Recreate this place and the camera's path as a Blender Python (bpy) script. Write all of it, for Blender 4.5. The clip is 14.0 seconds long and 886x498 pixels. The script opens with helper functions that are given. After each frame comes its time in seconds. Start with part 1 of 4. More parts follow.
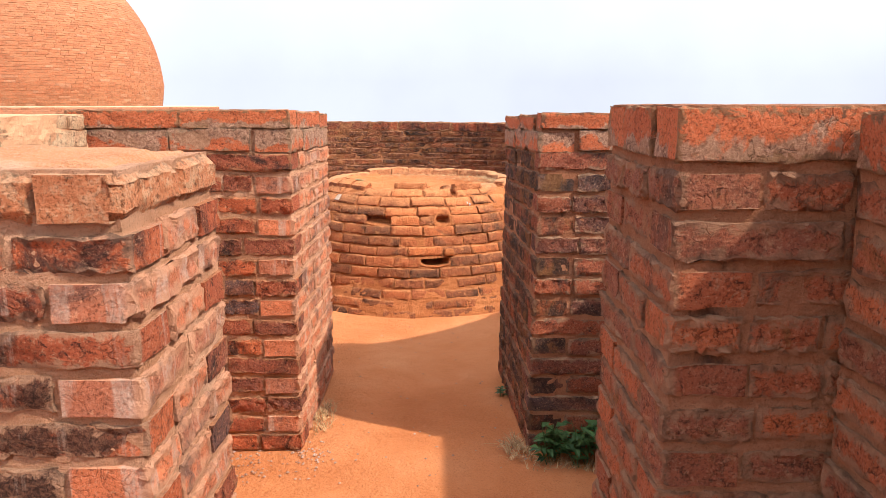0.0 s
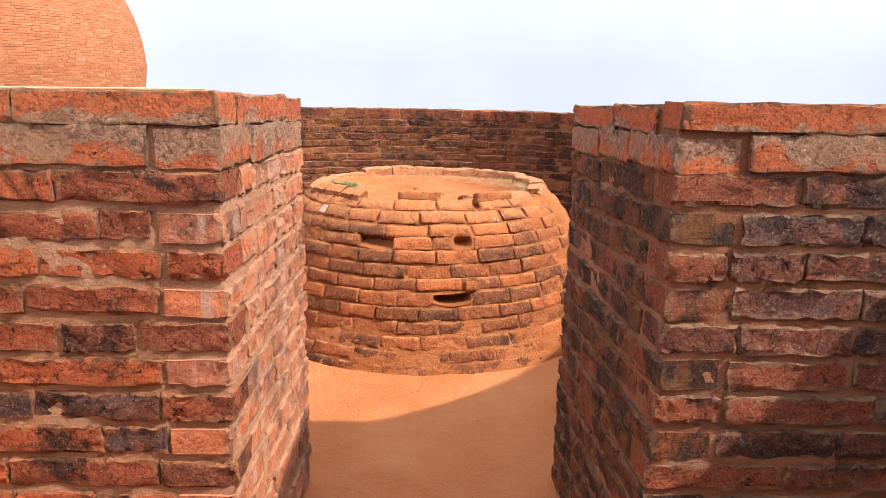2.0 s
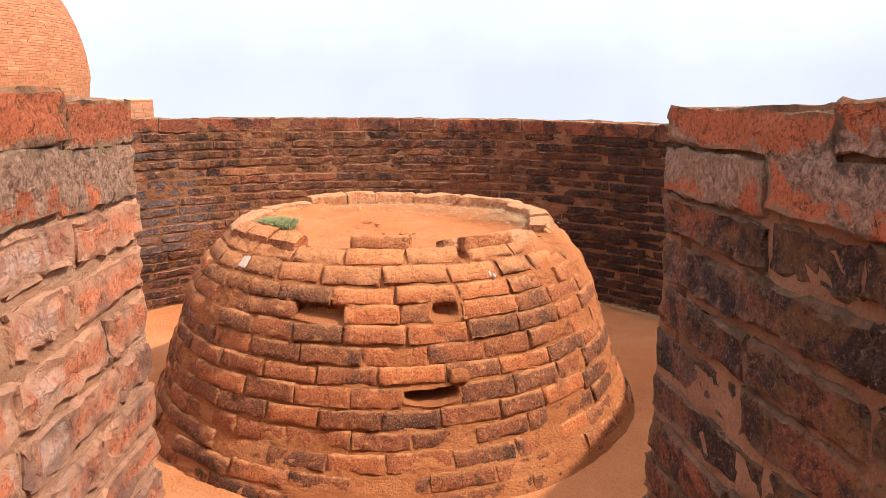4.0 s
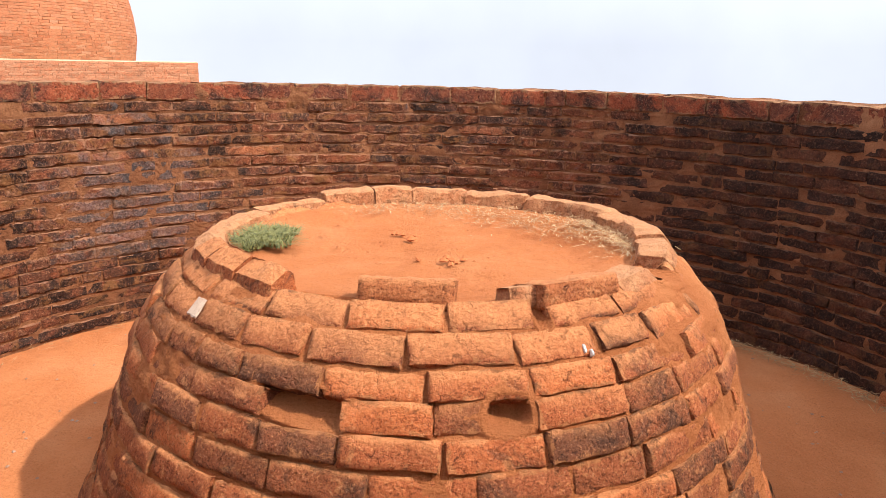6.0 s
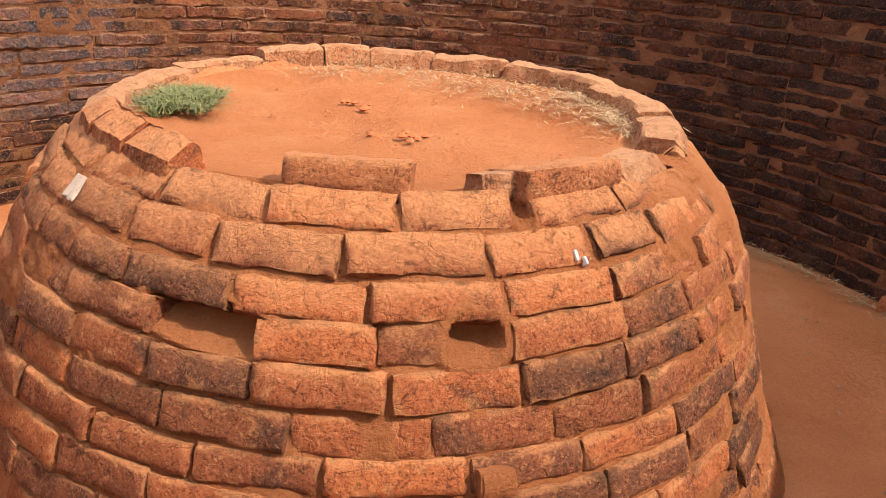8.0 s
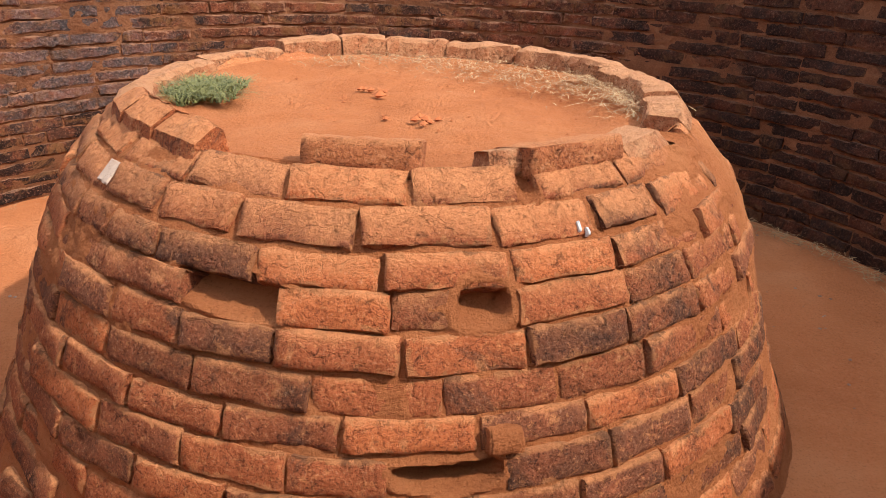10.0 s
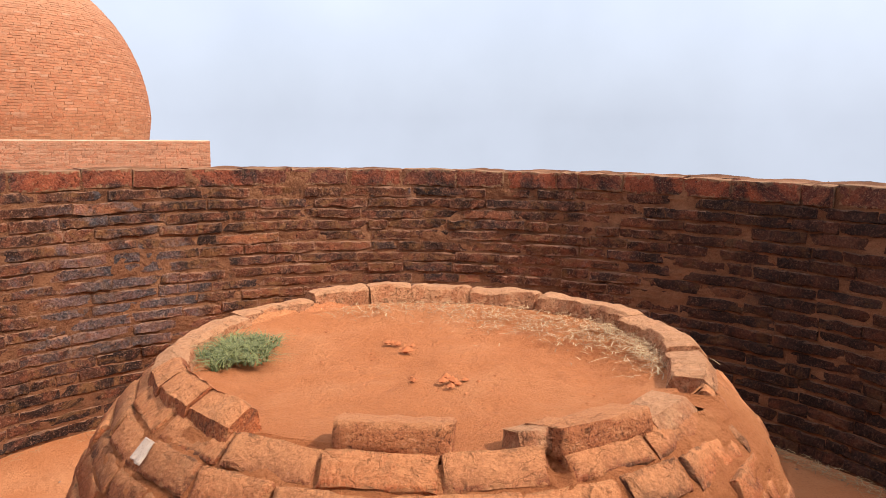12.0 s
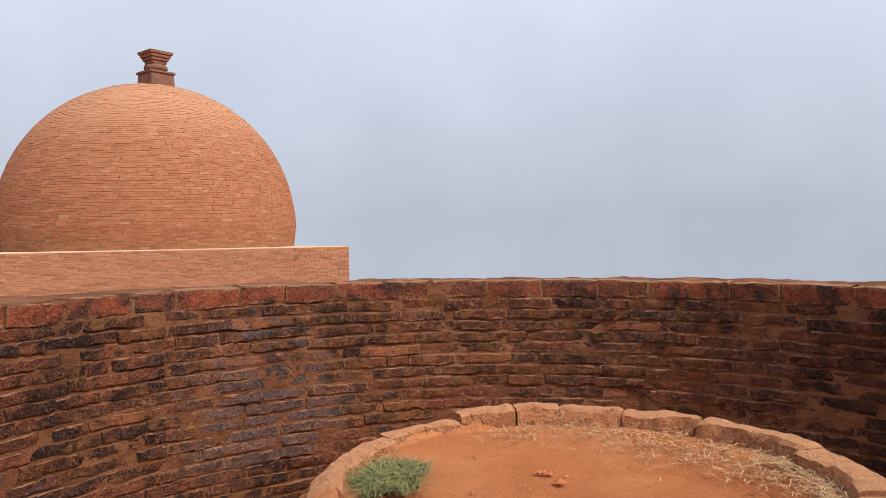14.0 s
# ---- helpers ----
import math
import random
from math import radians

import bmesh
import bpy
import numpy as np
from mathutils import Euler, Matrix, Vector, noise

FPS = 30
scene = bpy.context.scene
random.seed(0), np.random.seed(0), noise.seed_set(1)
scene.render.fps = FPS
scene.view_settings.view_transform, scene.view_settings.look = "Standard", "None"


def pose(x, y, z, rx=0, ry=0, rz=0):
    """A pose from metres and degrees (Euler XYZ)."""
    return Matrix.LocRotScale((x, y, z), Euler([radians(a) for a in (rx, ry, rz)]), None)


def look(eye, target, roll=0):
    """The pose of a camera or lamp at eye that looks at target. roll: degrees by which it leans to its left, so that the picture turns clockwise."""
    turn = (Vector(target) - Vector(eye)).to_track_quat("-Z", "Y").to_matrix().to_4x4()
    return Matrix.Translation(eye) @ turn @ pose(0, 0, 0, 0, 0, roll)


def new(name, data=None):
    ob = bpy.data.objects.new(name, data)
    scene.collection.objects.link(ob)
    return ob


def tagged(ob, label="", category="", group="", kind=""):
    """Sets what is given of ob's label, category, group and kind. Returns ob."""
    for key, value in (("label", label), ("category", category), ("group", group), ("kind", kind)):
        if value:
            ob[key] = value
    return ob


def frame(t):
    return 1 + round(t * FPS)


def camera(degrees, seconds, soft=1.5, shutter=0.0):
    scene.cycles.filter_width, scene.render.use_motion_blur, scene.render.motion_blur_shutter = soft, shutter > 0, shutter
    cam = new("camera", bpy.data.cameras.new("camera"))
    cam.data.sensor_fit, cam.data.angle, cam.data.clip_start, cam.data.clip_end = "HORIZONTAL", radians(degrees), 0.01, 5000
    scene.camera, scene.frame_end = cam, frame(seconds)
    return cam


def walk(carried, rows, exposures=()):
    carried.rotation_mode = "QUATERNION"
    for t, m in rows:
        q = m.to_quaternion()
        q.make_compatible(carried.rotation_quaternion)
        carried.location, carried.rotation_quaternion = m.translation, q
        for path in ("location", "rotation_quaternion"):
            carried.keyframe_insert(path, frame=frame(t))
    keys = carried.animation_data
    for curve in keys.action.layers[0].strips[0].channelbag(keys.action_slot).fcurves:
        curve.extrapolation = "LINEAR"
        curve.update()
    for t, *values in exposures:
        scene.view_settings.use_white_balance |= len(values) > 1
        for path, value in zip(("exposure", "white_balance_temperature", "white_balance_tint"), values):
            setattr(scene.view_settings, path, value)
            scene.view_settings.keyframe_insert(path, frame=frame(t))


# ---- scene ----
cam = camera(62.3, 14.0, 0.65)
METRES, EYE, TILT, LEAN, TURN = 4.8, 1.53, -11.2, 0.0, 0.0
ROWS = [
    (0.0, 0.0, 0.0, 0.0, 0.0, 0.0, -0.0),
    (0.5, -0.0063, 0.0719, 0.014, -1.37, 0.45, 0.38),
    (1.0, -0.0076, 0.1505, 0.0248, 1.44, 0.41, -2.91),
    (1.5, -0.0169, 0.2175, 0.0348, 2.44, -0.2, -2.4),
    (2.0, -0.0288, 0.286, 0.0538, -0.37, -1.12, -0.56),
    (2.5, -0.0277, 0.3508, 0.0669, 0.35, 1.78, -1.07),
    (3.0, -0.0323, 0.4234, 0.0763, 0.61, 1.23, -1.96),
    (3.5, -0.0395, 0.4851, 0.0885, -4.16, -0.67, 0.03),
    (4.0, -0.0301, 0.5531, 0.0992, -2.8, -0.47, 0.58),
    (6.5, -0.0264, 0.8432, 0.1451, 1.48, -4.72, -1.41),
    (7.0, -0.033, 0.8793, 0.1431, -3.23, -7.86, -0.63),
    (7.5, -0.0272, 0.8852, 0.1341, -1.24, -11.58, -3.02),
    (10.0, -0.0157, 0.8645, 0.1298, 0.72, -12.86, -1.88),
    (10.5, -0.0154, 0.8625, 0.1389, 1.29, -9.03, -1.58),
    (11.0, -0.0165, 0.8614, 0.1496, 1.59, -3.82, -0.98),
    (11.5, -0.018, 0.8612, 0.157, 1.54, -0.11, -1.4),
    (12.0, -0.02, 0.8601, 0.1637, 2.22, 2.75, -0.74),
    (12.5, -0.0215, 0.86, 0.1719, 3.42, 6.69, -0.42),
    (13.0, -0.0229, 0.861, 0.1764, 4.91, 8.4, 0.09),
    (13.5, -0.027, 0.8612, 0.1801, 8.27, 10.11, -0.03),
    (14.0, -0.0335, 0.8621, 0.18, 12.28, 10.24, -1.35),
]
EXPOSURES = [(0.0, 0.51, 6500, 10), (4.0, 0.50, 6500, 10), (6.5, 0.48, 6520, 10), (7.5, 0.44, 6560, 10), (10.0, 0.21, 6300, 10), (11.0, 0.18, 6240, 10), (12.0, 0.14, 6280, 10), (13.0, -0.02, 6320, 10), (14.0, -0.31, 6320, 10)]
walk(cam, [(t, pose(0, 0, EYE, TILT, LEAN, TURN) @ pose(METRES * x, METRES * y, METRES * z, 90 + pitch, roll, yaw)) for t, x, y, z, yaw, pitch, roll in ROWS], EXPOSURES)

# ---- world and sun ----
SUN_AZ = Vector((0.925, -0.38, 0)).normalized()
SUN_EL = radians(47)
world = bpy.data.worlds.new("world")
scene.world = world
world.use_nodes = True
wn, wl = world.node_tree.nodes, world.node_tree.links
sky = wn.new("ShaderNodeTexSky")
sky.sky_type, sky.sun_disc = "NISHITA", False
sky.sun_elevation = SUN_EL
sky.sun_rotation = math.atan2(SUN_AZ.x, SUN_AZ.y)
sky.air_density, sky.dust_density, sky.ozone_density = 1.0, 6.0, 1.0
bg = wn["Background"]
bg.inputs["Strength"].default_value = 0.140
# thin hazy cloud over the sky
coord = wn.new("ShaderNodeTexCoord")
cloud = wn.new("ShaderNodeTexNoise")
cloud.inputs["Scale"].default_value, cloud.inputs["Detail"].default_value = 4.0, 5.0
ramp = wn.new("ShaderNodeMapRange")
ramp.inputs["From Min"].default_value, ramp.inputs["From Max"].default_value = 0.35, 0.75
ramp.inputs["To Min"].default_value, ramp.inputs["To Max"].default_value = 0.80, 0.90
veil = wn.new("ShaderNodeMix")
veil.data_type = "RGBA"
wl.new(coord.outputs["Generated"], cloud.inputs["Vector"])
parts_of = wn.new("ShaderNodeSeparateXYZ")
upper = wn.new("ShaderNodeMath")
upper.operation = "MAXIMUM"
upper.inputs[1].default_value = 0.03
dome_dir = wn.new("ShaderNodeCombineXYZ")
wl.new(coord.outputs["Generated"], parts_of.inputs["Vector"])
wl.new(parts_of.outputs["X"], dome_dir.inputs["X"])
wl.new(parts_of.outputs["Y"], dome_dir.inputs["Y"])
wl.new(parts_of.outputs["Z"], upper.inputs[0])
wl.new(upper.outputs["Value"], dome_dir.inputs["Z"])
wl.new(dome_dir.outputs["Vector"], sky.inputs["Vector"])
wl.new(cloud.outputs["Fac"], ramp.inputs["Value"])
wl.new(ramp.outputs["Result"], veil.inputs["Factor"])
wl.new(sky.outputs["Color"], veil.inputs["A"])
wl.new(veil.outputs["Result"], bg.inputs["Color"])
# a hazy sky grows brighter from the horizon to the zenith
rise = wn.new("ShaderNodeMath")
rise.operation = "MULTIPLY_ADD"
rise.inputs[1].default_value, rise.inputs[2].default_value = 1.25, 0.94
haze = wn.new("ShaderNodeMix")
haze.data_type, haze.blend_type = "RGBA", "MULTIPLY"
haze.inputs["Factor"].default_value = 1.0
haze.inputs["B"].default_value = (5.2, 5.55, 6.35, 1)
wl.new(upper.outputs["Value"], rise.inputs[0])
puff = wn.new("ShaderNodeMath")
puff.operation = "MULTIPLY_ADD"
puff.inputs[1].default_value = 0.16
lower = wn.new("ShaderNodeMath")
lower.operation = "SUBTRACT"
lower.inputs[1].default_value = 0.08
wl.new(cloud.outputs["Fac"], puff.inputs[0])
wl.new(rise.outputs["Value"], lower.inputs[0])
wl.new(lower.outputs["Value"], puff.inputs[2])
wl.new(puff.outputs["Value"], haze.inputs["A"])
wl.new(haze.outputs["Result"], veil.inputs["B"])

sun_data = bpy.data.lights.new("sun", "SUN")
sun_data.energy, sun_data.angle, sun_data.color = 4.8, radians(1.2), (1.0, 0.93, 0.83)
sun = new("sun", sun_data)
sun.matrix_world = look(SUN_AZ * 30 * math.cos(SUN_EL) + Vector((0, 0, 30 * math.sin(SUN_EL))), (0, 0, 0))


# ---- materials ----
def node_material(name, rough=0.9, spec=0.25):
    m = bpy.data.materials.new(name)
    m.use_nodes = True
    b = m.node_tree.nodes["Principled BSDF"]
    b.inputs["Roughness"].default_value = rough
    b.inputs["Specular IOR Level"].default_value = spec
    return m, m.node_tree.nodes, m.node_tree.links, b


def noise_node(n, l, scale, detail=4.0, rough=0.6, vec=None, distort=0.0):
    t = n.new("ShaderNodeTexNoise")
    t.inputs["Scale"].default_value, t.inputs["Detail"].default_value = scale, detail
    t.inputs["Roughness"].default_value, t.inputs["Distortion"].default_value = rough, distort
    if vec is not None:
        l.new(vec, t.inputs["Vector"])
    return t.outputs["Fac"]


def step_node(n, l, value, lo, hi, a=0.0, b=1.0):
    r = n.new("ShaderNodeMapRange")
    r.interpolation_type = "SMOOTHSTEP"
    for key, v in (("From Min", lo), ("From Max", hi), ("To Min", a), ("To Max", b)):
        r.inputs[key].default_value = v
    l.new(value, r.inputs["Value"])
    return r.outputs["Result"]


def mix_node(n, l, fac, a, b, blend="MIX"):
    m = n.new("ShaderNodeMix")
    m.data_type, m.blend_type = "RGBA", blend
    if isinstance(fac, float):
        m.inputs["Factor"].default_value = fac
    else:
        l.new(fac, m.inputs["Factor"])
    for key, v in (("A", a), ("B", b)):
        if isinstance(v, tuple):
            m.inputs[key].default_value = (*v, 1)
        else:
            l.new(v, m.inputs[key])
    return m.outputs["Result"]


def math_node(n, l, op, a, b):
    m = n.new("ShaderNodeMath")
    m.operation = op
    for i, v in enumerate((a, b)):
        if isinstance(v, (int, float)):
            m.inputs[i].default_value = v
        else:
            l.new(v, m.inputs[i])
    return m.outputs["Value"]


def bump_node(n, l, b, height, strength, distance):
    u = n.new("ShaderNodeBump")
    u.inputs["Strength"].default_value, u.inputs["Distance"].default_value = strength, distance
    l.new(height, u.inputs["Height"])
    l.new(u.outputs["Normal"], b.inputs["Normal"])


def ramp_node(n, l, value, stops):
    r = n.new("ShaderNodeValToRGB")
    e = r.color_ramp.elements
    while len(e) < len(stops):
        e.new(0.5)
    for el, (p, c) in zip(e, stops):
        el.position, el.color = p, (*c, 1)
    l.new(value, r.inputs["Fac"])
    return r.outputs["Color"]


def brick_material(name, stops, soot=0.5, soot_colour=(0.030, 0.022, 0.020), dust=0.5, dust_colour=(0.42, 0.22, 0.11), crust=0.0, island=False, relief=1.0, dust_edge=0.12, pits=0.78, smear=0.009, cracks=0.0, streaks=0.0, grey=0.0, ochre=0.0, stains_and_shade=()):
    """Worn brick: each one burnt a little differently, pitted, dusty, sooty in patches, with mortar smeared over its ragged edges."""
    m, n, l, b = node_material(name, 0.93, 0.15)
    geo = n.new("ShaderNodeNewGeometry")
    pos = geo.outputs["Position"]
    rnd = geo.outputs["Random Per Island"] if island else n.new("ShaderNodeObjectInfo").outputs["Random"]
    base = ramp_node(n, l, rnd, stops)
    mott = noise_node(n, l, 11, 6, 0.65, pos, 0.4)
    base = mix_node(n, l, step_node(n, l, mott, 0.42, 0.66, 0.0, 0.65), base, mix_node(n, l, 0.5, base, (0.54, 0.150, 0.060)))
    pale = noise_node(n, l, 21, 7, 0.72, pos, 0.5)
    lo = 0.70 - 0.22 * dust
    base = mix_node(n, l, step_node(n, l, pale, lo, lo + dust_edge, 0.0, 0.75), base, dust_colour)
    # soot and black lichen run over several bricks, with a small break at each joint
    shift = n.new("ShaderNodeVectorMath")
    shift.operation = "MULTIPLY_ADD"
    comb = n.new("ShaderNodeCombineXYZ")
    for k in range(3):
        l.new(rnd, comb.inputs[k])
    l.new(comb.outputs["Vector"], shift.inputs[0])
    shift.inputs[1].default_value = (0.12, 0.12, 0.06)
    l.new(pos, shift.inputs[2])
    patch = noise_node(n, l, 3.6, 8, 0.72, shift.outputs["Vector"], 0.7)
    lo = 0.66 - 0.30 * soot
    base = mix_node(n, l, step_node(n, l, patch, lo, lo + 0.14, 0.0, 0.88), base, soot_colour)
    pit = noise_node(n, l, 50, 7, 0.78, pos, 0.9)
    base = mix_node(n, l, step_node(n, l, pit, 0.555, 0.64, 0.0, pits), base, tuple(0.6 * c for c in soot_colour))
    grit = noise_node(n, l, 90, 5, 0.8, pos, 0.6)
    base = mix_node(n, l, step_node(n, l, grit, 0.55, 0.66, 0.0, 0.72), base, dust_colour)
    fleck = noise_node(n, l, 150, 4, 0.7, pos, 0.3)
    base = mix_node(n, l, step_node(n, l, fleck, 0.53, 0.62, 0.0, 0.6), base, mix_node(n, l, 0.78, base, (0.02, 0.012, 0.010)))
    base = mix_node(n, l, step_node(n, l, fleck, 0.34, 0.43, 0.45, 0.0), base, mix_node(n, l, 0.55, base, (0.72, 0.40, 0.24)))
    lift = n.new("ShaderNodeSeparateXYZ")
    l.new(geo.outputs["Normal"], lift.inputs["Vector"])
    base = mix_node(n, l, math_node(n, l, "MULTIPLY", step_node(n, l, lift.outputs["Z"], 0.40, 0.85), step_node(n, l, grit, 0.30, 0.60, 0.35, 0.9)), base, dust_colour)
    if ochre:
        algae = noise_node(n, l, 7.0, 8, 0.75, pos, 0.8)
        base = mix_node(n, l, step_node(n, l, algae, 0.60 - 0.15 * ochre, 0.72 - 0.15 * ochre, 0.0, 0.70), base, mix_node(n, l, grit, (0.17, 0.070, 0.024), (0.34, 0.150, 0.055)))
    if grey:
        wash = noise_node(n, l, 2.4, 7, 0.66, shift.outputs["Vector"], 0.5)
        base = mix_node(n, l, step_node(n, l, wash, 0.68 - 0.16 * grey, 0.78 - 0.16 * grey, 0.0, 0.72), base, mix_node(n, l, grit, (0.10, 0.090, 0.095), (0.30, 0.265, 0.265)))
    # ragged spots: real stains, and shade painted on the ring's right side
    for centre, reach, strength, dark, light in stains_and_shade:
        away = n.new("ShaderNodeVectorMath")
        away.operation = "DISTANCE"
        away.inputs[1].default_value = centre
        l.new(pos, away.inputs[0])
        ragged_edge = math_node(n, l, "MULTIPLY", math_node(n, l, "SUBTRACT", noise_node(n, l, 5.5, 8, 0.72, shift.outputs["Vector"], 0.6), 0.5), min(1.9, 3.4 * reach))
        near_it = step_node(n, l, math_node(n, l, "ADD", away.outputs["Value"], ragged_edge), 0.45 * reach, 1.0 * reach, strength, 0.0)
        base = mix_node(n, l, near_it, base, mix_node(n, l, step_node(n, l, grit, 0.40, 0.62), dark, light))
    if streaks:
        tall = n.new("ShaderNodeVectorMath")
        tall.operation = "MULTIPLY"
        tall.inputs[1].default_value = (13.0, 13.0, 1.1)
        l.new(pos, tall.inputs[0])
        run = noise_node(n, l, 1.0, 6, 0.62, tall.outputs["Vector"], 0.5)
        base = mix_node(n, l, math_node(n, l, "MULTIPLY", step_node(n, l, run, 0.62 - 0.14 * streaks, 0.72 - 0.14 * streaks, 0.0, 0.75), step_node(n, l, grit, 0.30, 0.62, 0.35, 1.0)), base, (0.54, 0.38, 0.29))
    if crust:
        # a grainy brown crust in ragged tongues, over the foot of the coping and the course below it
        own_z = n.new("ShaderNodeSeparateXYZ")
        l.new(n.new("ShaderNodeTexCoord").outputs["Generated"], own_z.inputs["Vector"])
        bare = noise_node(n, l, 6.5, 7, 0.62, pos, 0.4)
        grain = noise_node(n, l, 80, 6, 0.8, pos, 0.5)
        crust_col = ramp_node(n, l, grain, [(0.36, (0.115, 0.060, 0.043)), (0.50, (0.40, 0.220, 0.145)), (0.66, (0.64, 0.390, 0.255))])
        crust_col = mix_node(n, l, step_node(n, l, noise_node(n, l, 4.0, 6, 0.65, pos, 0.4), 0.44, 0.60, 0.0, 0.6), crust_col, mix_node(n, l, grit, (0.30, 0.145, 0.075), (0.52, 0.285, 0.165)))
        lift_z = math_node(n, l, "MULTIPLY", math_node(n, l, "SUBTRACT", 0.5, own_z.outputs["Z"]), 0.34 if crust < 0.9 else -0.22)
        base = mix_node(n, l, step_node(n, l, math_node(n, l, "ADD", bare, lift_z), 0.60 - 0.14 * crust, 0.65 - 0.14 * crust, 0.0, 0.95), base, crust_col)
    h = math_node(n, l, "ADD", noise_node(n, l, 48, 8, 0.75, pos), math_node(n, l, "MULTIPLY", noise_node(n, l, 15, 5, 0.6, pos, 0.5), 1.3))
    h = math_node(n, l, "SUBTRACT", h, math_node(n, l, "MULTIPLY", step_node(n, l, pit, 0.56, 0.68), 0.5))
    if cracks:
        bend = n.new("ShaderNodeVectorMath")
        bend.operation = "ADD"
        wob = n.new("ShaderNodeTexNoise")
        wob.inputs["Scale"].default_value, wob.inputs["Detail"].default_value = 20, 4
        l.new(pos, wob.inputs["Vector"])
        half = n.new("ShaderNodeVectorMath")
        half.operation = "SCALE"
        half.inputs["Scale"].default_value = 0.09
        l.new(wob.outputs["Color"], half.inputs[0])
        l.new(half.outputs["Vector"], bend.inputs[0])
        l.new(shift.outputs["Vector"], bend.inputs[1])
        cell = n.new("ShaderNodeTexVoronoi")
        cell.feature = "DISTANCE_TO_EDGE"
        cell.inputs["Scale"].default_value = 13
        l.new(bend.outputs["Vector"], cell.inputs["Vector"])
        line = math_node(n, l, "MULTIPLY", step_node(n, l, cell.outputs["Distance"], 0.006, 0.026, 1.0, 0.0), step_node(n, l, mott, 0.44, 0.56, 0.0, 1.0))
        base = mix_node(n, l, math_node(n, l, "MULTIPLY", line, 0.55 * cracks), base, tuple(0.5 * c for c in soot_colour))
        h = math_node(n, l, "SUBTRACT", h, math_node(n, l, "MULTIPLY", line, 0.45 * cracks))
    if smear and not island:
        own = n.new("ShaderNodeSeparateXYZ")
        l.new(n.new("ShaderNodeTexCoord").outputs["Generated"], own.inputs["Vector"])
        dist = None
        for axis, size in (("X", 0.26), ("Z", 0.07)):
            v = own.outputs[axis]
            d = math_node(n, l, "MULTIPLY", math_node(n, l, "MINIMUM", v, math_node(n, l, "SUBTRACT", 1.0, v)), size)
            dist = d if dist is None else math_node(n, l, "MINIMUM", dist, d)
        ragged = math_node(n, l, "MULTIPLY", math_node(n, l, "SUBTRACT", noise_node(n, l, 24, 7, 0.72, pos, 0.7), 0.5), 0.085)
        e = step_node(n, l, math_node(n, l, "ADD", dist, ragged), smear * 0.45, smear, 1.0, 0.0)
        e = math_node(n, l, "MULTIPLY", e, step_node(n, l, own.outputs["Y"], 0.80, 0.90))
        base = mix_node(n, l, math_node(n, l, "MULTIPLY", e, 0.85), base, mix_node(n, l, step_node(n, l, patch, 0.45, 0.62, 0.0, 0.75), mix_node(n, l, grit, tuple(0.55 * c for c in dust_colour), dust_colour), soot_colour))
    l.new(base, b.inputs["Base Color"])
    bump_node(n, l, b, h, 1.0 * relief, 0.022)
    return m


RED = [(0.0, (0.60, 0.142, 0.055)), (0.25, (0.47, 0.110, 0.048)), (0.5, (0.37, 0.094, 0.048)), (0.75, (0.24, 0.078, 0.049)), (1.0, (0.10, 0.066, 0.062))]
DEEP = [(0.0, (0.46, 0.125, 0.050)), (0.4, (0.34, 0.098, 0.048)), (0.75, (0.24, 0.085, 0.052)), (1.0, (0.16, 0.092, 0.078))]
CAP = [(0.0, (0.66, 0.175, 0.072)), (0.5, (0.58, 0.145, 0.060)), (1.0, (0.48, 0.125, 0.056))]
EARTHY = [(0.0, (0.54, 0.152, 0.050)), (0.3, (0.41, 0.116, 0.042)), (0.7, (0.30, 0.090, 0.037)), (1.0, (0.195, 0.072, 0.037))]
m_red = brick_material("weathered red brick", RED, 0.56, dust=0.42, dust_colour=(0.54, 0.235, 0.115), smear=0.012, cracks=1.0, pits=0.85)
# for east faces: dusty, streaked brick, paled further to paint sunlight in
m_sun = brick_material("sunlit dusty red brick", [(0.0, (0.68, 0.205, 0.092)), (0.5, (0.56, 0.175, 0.084)), (1.0, (0.40, 0.150, 0.090))], 0.52, (0.16, 0.084, 0.064), dust=0.75, dust_colour=(0.66, 0.320, 0.185), smear=0.030, dust_edge=0.36, pits=0.5, cracks=0.5, streaks=0.75, relief=0.8, grey=0.0)
m_plaster = brick_material("plastered brick", [(0.0, (0.60, 0.38, 0.22)), (1.0, (0.66, 0.46, 0.29))], 0.0, dust=0.7, dust_colour=(0.50, 0.27, 0.15))
m_right = brick_material("weathered dark red brick", [(0.0, (0.56, 0.150, 0.060)), (0.4, (0.42, 0.118, 0.056)), (0.75, (0.30, 0.100, 0.058)), (1.0, (0.30, 0.105, 0.060))], 0.34, (0.10, 0.048, 0.033), dust=0.7, dust_colour=(0.48, 0.245, 0.140), smear=0.024, cracks=0.8, ochre=0.4)
m_entry = brick_material("worn orange-red brick", stains_and_shade=[((-0.78, 1.26, 0.93), 0.24, 0.9, (0.020, 0.016, 0.014), (0.16, 0.080, 0.050))], stops=[(0.0, (0.62, 0.150, 0.058)), (0.5, (0.46, 0.112, 0.050)), (1.0, (0.32, 0.092, 0.050))], soot=0.46, soot_colour=(0.06, 0.038, 0.032), dust=0.5, dust_colour=(0.60, 0.32, 0.19), smear=0.018, cracks=0.7, streaks=0.2)
# for the west face: sooty, ochre-smeared brick, deepened to paint its shade in
m_shade = brick_material("shaded brown-stained brick", DEEP, 0.84, (0.036, 0.027, 0.022), dust=0.7, dust_colour=(0.36, 0.18, 0.10), smear=0.014, cracks=0.6, ochre=0.7)
